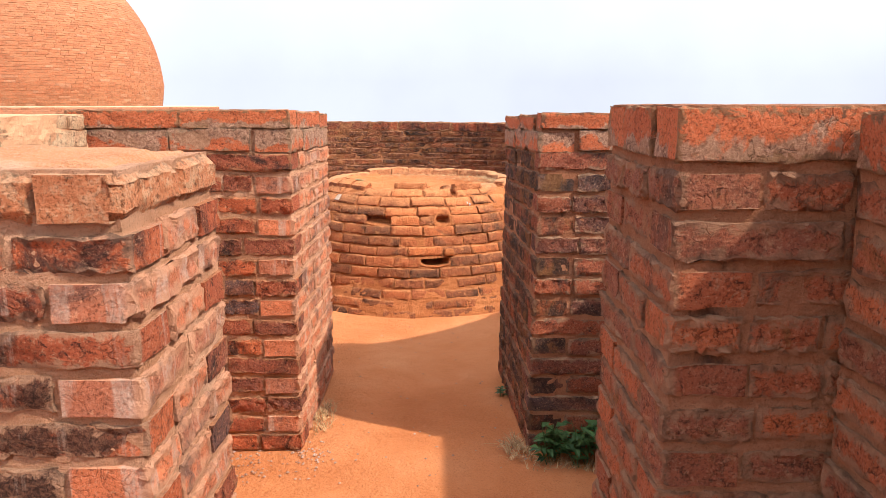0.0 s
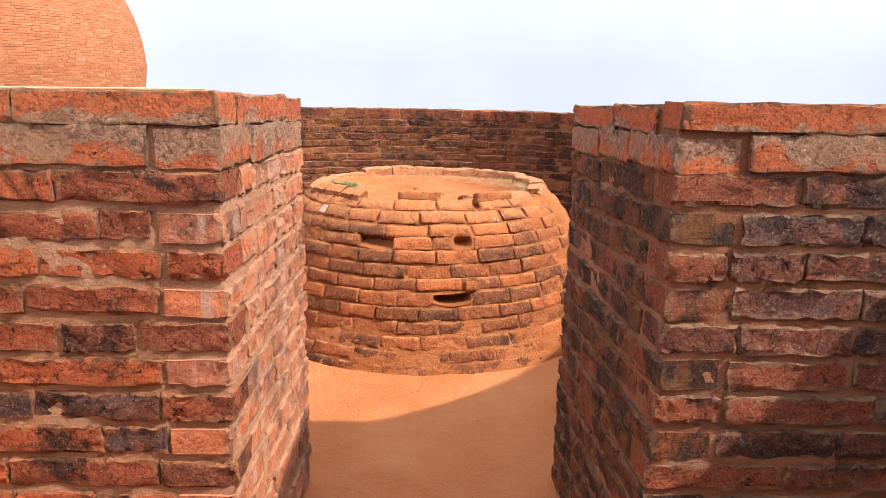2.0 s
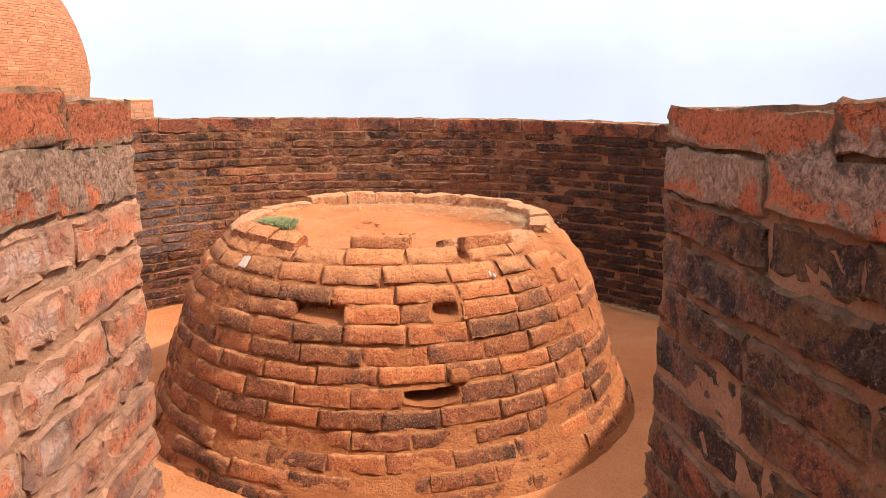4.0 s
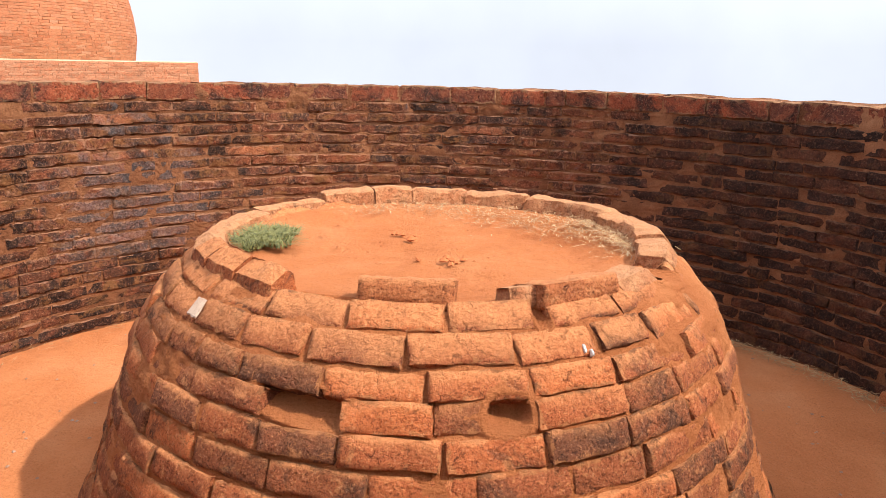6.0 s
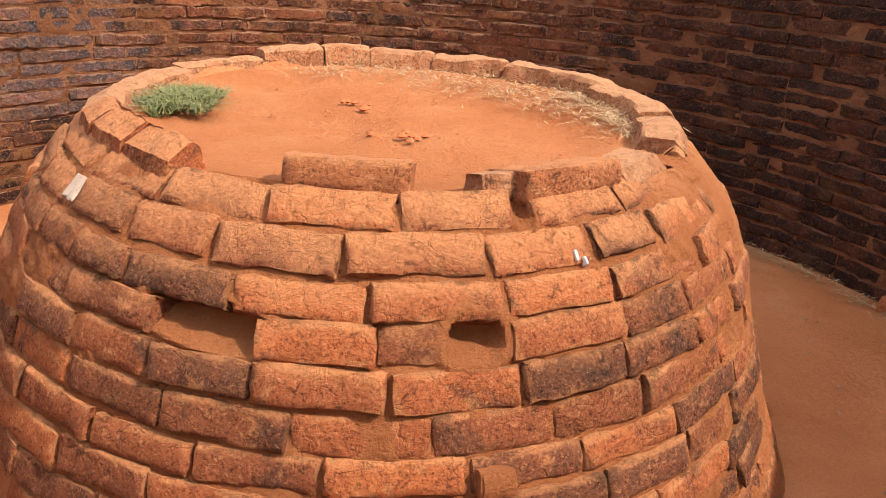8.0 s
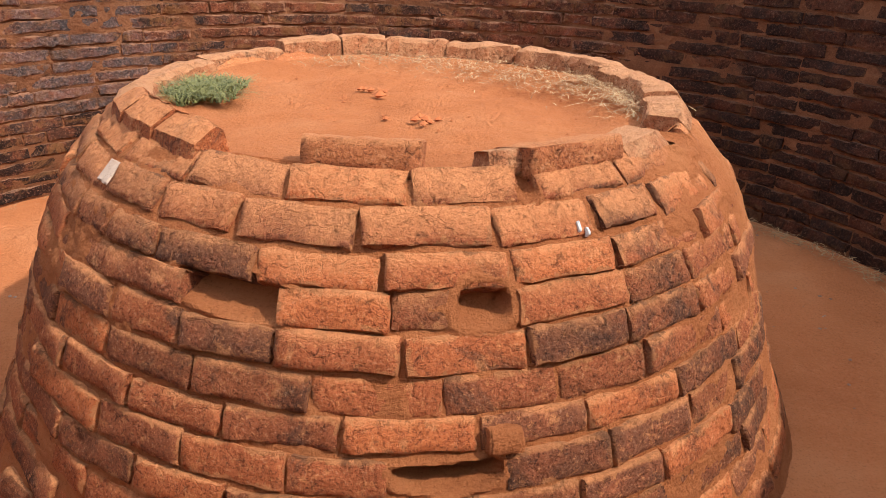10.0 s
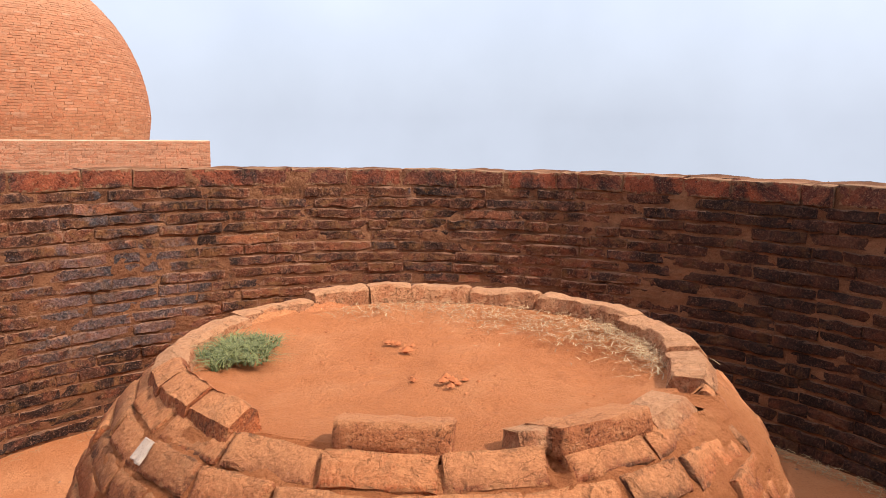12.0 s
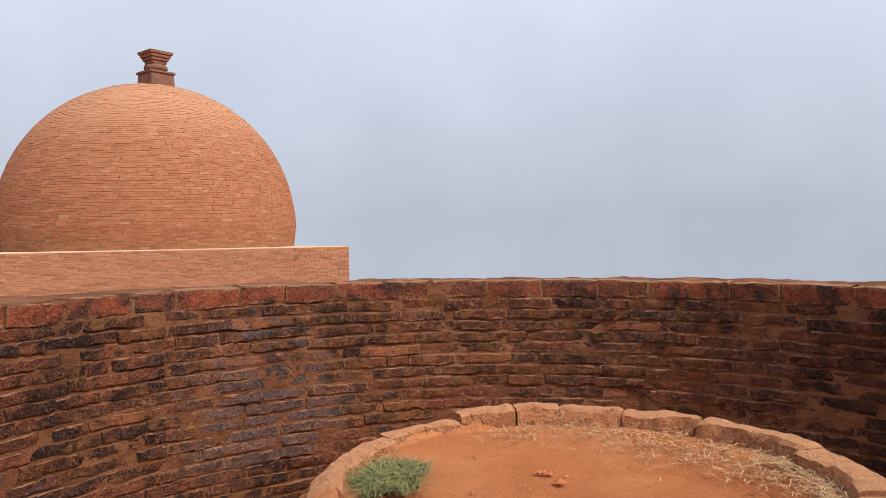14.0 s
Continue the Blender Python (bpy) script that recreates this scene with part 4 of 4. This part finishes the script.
# ---- the great dome ----
def build_dome():
    dome = new("great_stupa")
    centre = Vector((-13.45, 24.1, 0))
    dome.location = centre
    turn = math.atan2(centre.y - 4.2, centre.x + 0.16) - math.pi / 2 + radians(6)
    dome.rotation_euler = (0, 0, turn)
    tagged(dome, "large restored brick dome on a square plinth with a stone finial", "stupa")
    R, base, top = 4.22, 1.47, 6.37
    # profile: upright foot, then a near half-circle
    def rad(z):
        t = (z - base) / (top - base)
        return R * math.sqrt(max(0.0, 1 - max(0.0, (t - 0.06) / 0.94) ** 2.15)) * (1 - 0.02 * (1 - min(1.0, t / 0.12)))
    bm = bmesh.new()
    loops = []
    for k in range(41):
        z = base - 0.05 + (top - base + 0.04) * math.sin(math.pi / 2 * k / 40)
        loops.append([bm.verts.new(((rad(z) - 0.012) * math.cos(2 * math.pi * i / 96), (rad(z) - 0.012) * math.sin(2 * math.pi * i / 96), z)) for i in range(96)])
    for la, lb in zip(loops, loops[1:]):
        for i in range(96):
            bm.faces.new((la[i], la[(i + 1) % 96], lb[(i + 1) % 96], lb[i]))
    part("dome_core", bm, m_lime_mud, dome, smooth=True)
    rng = random.Random(3)
    heap = Heap()
    z = base
    while z < top - 0.05:
        r = rad(z)
        slope = math.atan2(rad(z) - rad(min(z + 0.03, top - 0.001)), 0.03)
        a = 180.0 + rng.uniform(0, 2)
        dz = max(0.012, 0.070 * math.cos(slope))
        while a < 362:
            ln = rng.uniform(0.18, 0.34)
            da = math.degrees(ln / max(r, 0.2))
            m = radians(a + da / 2)
            c, s = math.cos(m), math.sin(m)
            out = Vector((c * math.cos(slope), s * math.cos(slope), math.sin(slope)))
            along = Vector((s, -c, 0))
            heap.add(Vector((c * r, s * r, z + dz / 2)) + out * rng.uniform(-0.004, 0.006), along, out, along.cross(out), ln - 0.003, 0.070 - rng.uniform(0.002, 0.006), 0.10, 0.005, rng, 0.8)
            a += da
        z += dz
    rows = mesh_object("brickwork", heap.v, heap.f, m_dome, dome, smooth=False)
    rows["kind"] = "stuff"
    # square plinth with a limed top
    H = 4.55
    bm = bmesh.new()
    bmesh.ops.create_cube(bm, size=1, matrix=Matrix.Translation((0, 0, (base - 0.06) / 2 - 0.05)) @ Matrix.Diagonal((2 * H - 0.04, 2 * H - 0.04, base - 0.06 + 0.1, 1)))
    part("plinth_core", bm, m_lime_mud, dome)
    bm = bmesh.new()
    bmesh.ops.create_cube(bm, size=1, matrix=Matrix.Translation((0, 0, base - 0.035)) @ Matrix.Diagonal((2 * H - 0.02, 2 * H - 0.02, 0.06, 1)))
    bmesh.ops.bevel(bm, geom=bm.edges, offset=0.015, segments=2, affect="EDGES")
    part("plinth_top", bm, m_lime, dome, "pale limed top of the plinth")
    heap = Heap()
    for side, (sx, sy) in enumerate(((0, -1), (1, 0))):
        out = Vector((sx, sy, 0))
        along = out.cross(Vector((0, 0, 1)))
        for k in range(24):
            z = base - 0.03 - 0.058 * (k + 0.5)
            s = -H
            while s < H:
                ln = min(rng.uniform(0.2, 0.36), H - s)
                if ln > 0.03:
                    heap.add(out * (H + rng.uniform(-0.004, 0.005)) + along * (s + ln / 2) + Vector((0, 0, z)), along, out, Vector((0, 0, 1)), ln - 0.003, 0.058 - rng.uniform(0.001, 0.005), 0.1, 0.005, rng, 0.8)
                s += ln
    rows = mesh_object("plinth_brickwork", heap.v, heap.f, m_plinth, dome, smooth=False)
    rows["kind"] = "stuff"
    # finial: block, cushion, stepped spreading cap
    fin = new("finial")
    fin.parent = dome
    fin.location, fin.scale = (0.14, 0, top), (0.86, 0.86, 1.0)

    def slab(name, w0, w1, z0, z1, bevel=0.02):
        bm = bmesh.new()
        lo = [bm.verts.new((sx * w0 / 2, sy * w0 / 2, z0)) for sx, sy in ((-1, -1), (1, -1), (1, 1), (-1, 1))]
        hi = [bm.verts.new((sx * w1 / 2, sy * w1 / 2, z1)) for sx, sy in ((-1, -1), (1, -1), (1, 1), (-1, 1))]
        bm.faces.new(lo[::-1])
        bm.faces.new(hi)
        for i in range(4):
            j = (i + 1) % 4
            bm.faces.new((lo[i], lo[j], hi[j], hi[i]))
        bmesh.ops.bevel(bm, geom=bm.edges, offset=bevel, segments=2, affect="EDGES")
        ob = part(name, bm, m_stone, fin)
        ob.rotation_euler = (0, 0, radians(24))
        return ob

    slab("block", 0.92, 0.88, 0.0, 0.36)
    slab("block_moulding", 0.98, 0.96, 0.36, 0.44)
    bm = bmesh.new()
    loops = []
    for k in range(9):
        t = -1 + 2 * k / 8
        rr = 0.27 + 0.13 * math.sqrt(max(0, 1 - t * t))
        loops.append([bm.verts.new((rr * math.cos(2 * math.pi * i / 32), rr * math.sin(2 * math.pi * i / 32), 0.555 + 0.115 * t)) for i in range(32)])
    for la, lb in zip(loops, loops[1:]):
        for i in range(32):
            bm.faces.new((la[i], la[(i + 1) % 32], lb[(i + 1) % 32], lb[i]))
    part("cushion", bm, m_stone, fin, smooth=True)
    for k in range(4):
        slab("cap_tier", 0.52 + 0.11 * k, 0.56 + 0.11 * k, 0.67 + 0.095 * k, 0.757 + 0.095 * k, 0.012)
    return dome


build_dome()


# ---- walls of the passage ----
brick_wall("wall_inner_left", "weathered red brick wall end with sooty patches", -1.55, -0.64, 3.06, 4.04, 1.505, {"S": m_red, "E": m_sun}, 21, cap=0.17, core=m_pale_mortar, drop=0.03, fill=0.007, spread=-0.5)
brick_wall("wall_inner_right", "soot-blackened red brick wall end with shade painted on its west side", 0.385, 1.30, 3.06, 4.05, 1.49, {"S": m_dark, "W": m_shade}, 22, cap=0.15, core=m_mortar_brown, skew=-0.055, drop=0.035, batter=0.018, fill=0.001, bed=(0.010, 0.018))
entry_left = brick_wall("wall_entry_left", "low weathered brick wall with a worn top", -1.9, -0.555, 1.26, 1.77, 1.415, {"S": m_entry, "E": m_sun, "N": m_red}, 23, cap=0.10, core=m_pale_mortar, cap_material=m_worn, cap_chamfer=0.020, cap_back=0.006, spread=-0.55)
brick_wall("wall_entry_right", "dark weathered brick wall end", 0.425, 1.25, 1.31, 1.85, 1.525, {"S": m_right, "W": m_right, "N": m_right}, 24, cap=0.108, core=m_mortar_brown, fill=0.0075, spread=-0.35)
brick_wall("wall_side_right", "dark brick side wall", 0.735, 1.25, -2.2, 1.285, 1.515, {"W": m_right}, 25, cap=0.108, core=m_mortar_brown, fill=0.0075, spread=-0.35)
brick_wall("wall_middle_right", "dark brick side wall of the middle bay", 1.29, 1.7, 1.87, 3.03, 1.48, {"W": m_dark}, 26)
brick_wall("wall_middle_left", "sunlit brick side wall with pale plaster", -1.95, -1.47, 1.79, 3.03, 1.485, {"E": m_plaster}, 27, core=m_earth_plaster, cap_material=m_plaster, fill=0.022, spread=0.6)


def worn_crown(wall, x0, x1, y0, y1, z, seed):
    """Crumbled sandy bedding over the top of a wall, rounded off at its edges."""
    nx, ny = 54, 22
    verts, faces = [], []
    for j in range(ny + 1):
        for i in range(nx + 1):
            u, v = i / nx, j / ny
            x, y = x0 + (x1 - x0) * u, y0 + (y1 - y0) * v
            edge = min((x1 - x), (y - y0), (y1 - y))
            fall = 0.050 * max(0.0, 1 - edge / 0.045) ** 1.6
            lump = 0.012 * fbm(x + seed, y, 0, 5) + 0.006 * fbm(x, y + seed, 2, 16)
            out = 0.012 * fbm(x, y, seed, 9) if edge < 0.01 else 0.0
            verts.append((x + (out if u > 0.99 else 0), y + (out if v < 0.01 or v > 0.99 else 0), z + lump - fall))
    for j in range(ny):
        for i in range(nx):
            a = j * (nx + 1) + i
            faces.append((a, a + 1, a + nx + 2, a + nx + 1))
    return mesh_object("worn_top", verts, faces, m_crumble, wall, "crumbled sandy bedding with a chalky patch")


worn_crown(entry_left, -1.88, -0.562, 1.268, 1.762, 1.428, 3)
build_ring()
build_mound()


# ---- plants, straw and loose stones ----
def blade(verts, faces, base, lean, length, width, rng, bend=0.5):
    """One narrow leaf blade, folded upwards and drooping at its tip."""
    side = Vector((-lean.y, lean.x, 0)).normalized() * width / 2
    k = len(verts)
    for f in (0.0, 0.4, 0.75, 1.0):
        p = base + lean * length * f + Vector((0, 0, length * f * (1 - bend * f)))
        w = side * (1.0 - f * 0.9)
        verts += [tuple(p - w), tuple(p + w)]
    for i in range(3):
        a = k + 2 * i
        faces.append((a, a + 1, a + 3, a + 2))


def grass_tuft(name, label, category, centre, rx, ry, count, length, width, material, seed, flat=0.5, height=None):
    rng = random.Random(seed)
    verts, faces = [], []
    for _ in range(count):
        a, r = rng.uniform(0, 2 * math.pi), math.sqrt(rng.random())
        r *= 0.75 + 0.35 * math.sin(3 * a + seed) * math.sin(2 * a)
        base = Vector((rx * r * math.cos(a), ry * r * math.sin(a), 0))
        b = rng.uniform(0, 2 * math.pi)
        spread = rng.uniform(0.2, 1.3) * flat * rng.choice((0.5, 1.0, 1.2))
        blade(verts, faces, base, Vector((math.cos(b), math.sin(b), 0)) * spread * 1.6, length * rng.uniform(0.5, 1.1) * (1 - 0.4 * r), width * rng.uniform(0.7, 1.3), rng, 0.35 + 0.5 * flat)
    me = bpy.data.meshes.new(name)
    me.from_pydata(verts, [], faces)
    me.materials.append(material)
    ob = new(name, me)
    ob.location = centre
    return tagged(ob, label, category, "", "stuff")


def straw_mat(name, label, points, count, length, material, seed, width=0.0009):
    """Dry stalks strewn about a chain of points (x, y, z, spread)."""
    rng = random.Random(seed)
    verts, faces = [], []
    for _ in range(count):
        i = rng.randrange(len(points) - 1)
        f = rng.random()
        p, q = points[i], points[i + 1]
        x, y, z, sp = [p[k] + (q[k] - p[k]) * f for k in range(4)]
        base = Vector((x + rng.gauss(0, sp), y + rng.gauss(0, sp), z + abs(rng.gauss(0, 0.006))))
        a = rng.uniform(0, 2 * math.pi)
        d = Vector((math.cos(a), math.sin(a), rng.uniform(-0.03, 0.14)))
        ln = length * rng.uniform(0.4, 1.2)
        side = Vector((-d.y, d.x, 0)) * width * rng.uniform(0.6, 1.4)
        mid = base + d * ln * 0.5 + Vector((0, 0, rng.uniform(0, 0.006)))
        end = base + d * ln + Vector((rng.uniform(-1, 1), rng.uniform(-1, 1), -0.5)) * ln * 0.12
        k = len(verts)
        verts += [tuple(base - side), tuple(base + side), tuple(mid - side), tuple(mid + side), tuple(end)]
        faces += [(k, k + 1, k + 3, k + 2), (k + 2, k + 3, k + 4)]
    me = bpy.data.meshes.new(name)
    me.from_pydata(verts, [], faces)
    me.materials.append(material)
    ob = new(name, me)
    return tagged(ob, label, "dry grass", "", "stuff")


def stone_field(name, label, spots, material, seed):
    """Small loose stones: (x, y, z, rx, ry, count, size) patches."""
    rng = random.Random(seed)
    verts, faces = [], []
    for x, y, z, rx, ry, count, size in spots:
        for _ in range(count):
            c = Vector((x + rng.gauss(0, rx), y + rng.gauss(0, ry), z))
            r = size * rng.uniform(0.4, 1.4)
            k = len(verts)
            for vx, vy, vz in ((1, 0, 0), (0.3, 0.9, 0), (-0.8, 0.5, 0), (-0.7, -0.6, 0), (0.4, -0.9, 0), (0.1, 0.1, 0.75), (-0.2, -0.1, -0.6)):
                verts.append(tuple(c + Vector((vx * rng.uniform(0.7, 1.3), vy * rng.uniform(0.7, 1.3), vz * rng.uniform(0.6, 1.0) + 0.15)) * r))
            for i in range(5):
                faces += [(k + i, k + (i + 1) % 5, k + 5), (k + (i + 1) % 5, k + i, k + 6)]
    me = bpy.data.meshes.new(name)
    me.from_pydata(verts, [], faces)
    me.materials.append(material)
    ob = new(name, me)
    return tagged(ob, label, "stones", "", "stuff")


def weed(name, label, centre, stems, height, leaf, seed, rx, ry):
    """A bushy weed: branching stems with broad pointed leaves."""
    rng = random.Random(seed)
    plant = new(name)
    plant.location = centre
    tagged(plant, label, "weed")
    sv, sf, lv, lf = [], [], [], []
    for _ in range(stems):
        base = Vector((rng.uniform(-rx, rx), rng.uniform(-ry, ry), 0))
        a = rng.uniform(0, 2 * math.pi)
        lean = Vector((math.cos(a), math.sin(a), 0)) * rng.uniform(0.1, 0.7)
        h = height * rng.uniform(0.45, 1.0)
        tip = base + lean * h + Vector((0, 0, h))
        k = len(sv)
        for p, w in ((base, 0.003), (tip, 0.0015)):
            sv += [tuple(p + Vector((w, 0, 0))), tuple(p + Vector((-w / 2, w, 0))), tuple(p + Vector((-w / 2, -w, 0)))]
        sf += [(k + i, k + (i + 1) % 3, k + 3 + (i + 1) % 3, k + 3 + i) for i in range(3)]
        for _ in range(rng.randint(5, 9)):
            f = rng.uniform(0.25, 1.0)
            o = base.lerp(tip, f)
            b = rng.uniform(0, 2 * math.pi)
            d = Vector((math.cos(b), math.sin(b), rng.uniform(-0.2, 0.5))).normalized()
            side = Vector((-d.y, d.x, 0)).normalized()
            ln = leaf * rng.uniform(0.6, 1.2)
            w = ln * 0.30
            fold = Vector((0, 0, w * 0.35))
            k = len(lv)
            lv += [tuple(o), tuple(o + d * ln * 0.4 + side * w + fold), tuple(o + d * ln * 0.45), tuple(o + d * ln * 0.4 - side * w + fold), tuple(o + d * ln + Vector((0, 0, -0.15 * ln)))]
            lf += [(k, k + 2, k + 1), (k, k + 3, k + 2), (k + 2, k + 4, k + 1), (k + 3, k + 4, k + 2)]
    mesh_object("stem", sv, sf, m_leaf, plant)
    leaves = mesh_object("foliage", lv, lf, m_leaf, plant, smooth=False)
    leaves["kind"] = "stuff"
    return plant


weed("green_weed", "low dark green leafy weed at the foot of a brick wall", (0.60, 2.95, 0), 34, 0.20, 0.060, 41, 0.17, 0.06)
weed("small_weed", "sparse little weed beside the brick passage", (0.34, 3.72, 0), 5, 0.07, 0.03, 42, 0.05, 0.05)
grass_tuft("green_grass_tuft", "matted green grass tuft on the earth-filled mound", "grass", (-0.80, 6.30, 0.858), 0.125, 0.21, 1500, 0.105, 0.0042, m_grass, 43, 0.75)
grass_tuft("dry_grass_tuft", "dry grass tuft at the foot of the wall", "dry grass", (-0.59, 3.42, 0), 0.06, 0.26, 260, 0.085, 0.004, m_straw, 44, 0.6)
grass_tuft("dry_grass_tuft", "dry grass tuft at the foot of the wall", "dry grass", (0.33, 3.08, 0), 0.09, 0.13, 280, 0.10, 0.004, m_straw, 45, 0.7)
grass_tuft("dry_grass_tuft", "dry grass tuft under the green weed", "dry grass", (0.56, 2.93, 0), 0.26, 0.08, 280, 0.085, 0.004, m_straw, 46, 0.7)


def rim_chain(a0, a1, r, z, spread, n=12):
    return [(MOUND.x + r * math.cos(radians(a0 + (a1 - a0) * i / n)), MOUND.y + r * math.sin(radians(a0 + (a1 - a0) * i / n)), z, spread) for i in range(n + 1)]


straw_mat("dry_straw", "dry straw lying along the inside of the rim", rim_chain(-12, 125, 0.63, 0.866, 0.060), 800, 0.065, m_straw, 51, 0.0013)
straw_mat("dry_straw", "thin dry straw spread over the earth", rim_chain(20, 85, 0.52, 0.857, 0.080), 450, 0.050, m_straw, 52, 0.0012)
straw_mat("dry_straw", "dry straw heaped in the corner of the rim", rim_chain(-8, 34, 0.655, 0.875, 0.026), 480, 0.070, m_straw, 53)
straw_mat("dry_straw", "dry straw along the foot of the curved wall", [(RING_C.x + 2.26 * math.cos(radians(a)), RING_C.y + 2.26 * math.sin(radians(a)), 0.004, 0.030) for a in range(-20, 62, 6)], 1200, 0.080, m_straw, 54, 0.0014)
straw_mat("dry_straw", "dry straw at the foot of the curved wall", [(RING_C.x + 2.26 * math.cos(radians(a)), RING_C.y + 2.26 * math.sin(radians(a)), 0.004, 0.03) for a in range(120, 200, 6)], 240, 0.060, m_straw, 55)
stone_field("pebbles", "small loose stones on bare earth", [(-0.85, 2.92, 0.0, 0.16, 0.09, 150, 0.007), (-0.60, 3.02, 0.0, 0.05, 0.05, 40, 0.007), (0.0, 4.6, 0.0, 0.6, 0.8, 110, 0.006), (-0.1, 2.9, 0.0, 0.4, 0.7, 90, 0.006), (1.3, 6.6, 0.0, 0.35, 0.8, 60, 0.007), (-1.7, 7.0, 0.0, 0.25, 0.6, 40, 0.007)], m_pebble, 61)
stone_field("earth_clods", "small clods of red earth on the mound", [(-0.35, 6.50, 0.845, 0.03, 0.02, 7, 0.010), (-0.18, 6.14, 0.845, 0.05, 0.02, 10, 0.013), (-0.2, 6.3, 0.842, 0.3, 0.3, 60, 0.005), (-0.3, 6.40, 0.845, 0.01, 0.01, 1, 0.016)], m_clod, 62)


def brick_fragment(x, y, turn):
    """A broken lump of brick on the ground."""
    v, f = brick_data(0.12, 0.07, 0.09, 0.016, 3, 1.3, 3)
    me = bpy.data.meshes.new("brick_fragment")
    me.from_pydata(v, [], f)
    me.shade_smooth()
    me.set_sharp_from_angle(angle=radians(40))
    me.materials.append(m_loose)
    ob = new("brick_fragment", me)
    ob.matrix_basis = pose(x, y, 0.028, 4, 6, turn)
    return tagged(ob, "broken orange brick lump lying by the curved wall", "brick")


brick_fragment(1.82, 6.99, 35)


def far_pole(x, y, foot, top):
    """A thin pole far down the slope."""
    pole = new("utility_pole")
    pole.location = (x, y, foot)
    tagged(pole, "thin grey pole standing far beyond the wall", "pole", "far poles")
    h = top - foot
    bm = bmesh.new()
    bmesh.ops.create_cone(bm, cap_ends=True, segments=10, radius1=0.03, radius2=0.014, depth=h, matrix=Matrix.Translation((0, 0, h / 2)))
    part("shaft", bm, m_stone, pole, smooth=True)
    bm = bmesh.new()
    bmesh.ops.create_cone(bm, cap_ends=True, segments=8, radius1=0.028, radius2=0.02, depth=0.06, matrix=Matrix.Translation((0, 0, h - 0.10)))
    part("collar", bm, m_stone, pole, smooth=True)
    return pole


far_pole(12.43, 38.0, -6.67, -0.18)
far_pole(15.94, 38.0, -8.09, -0.24)
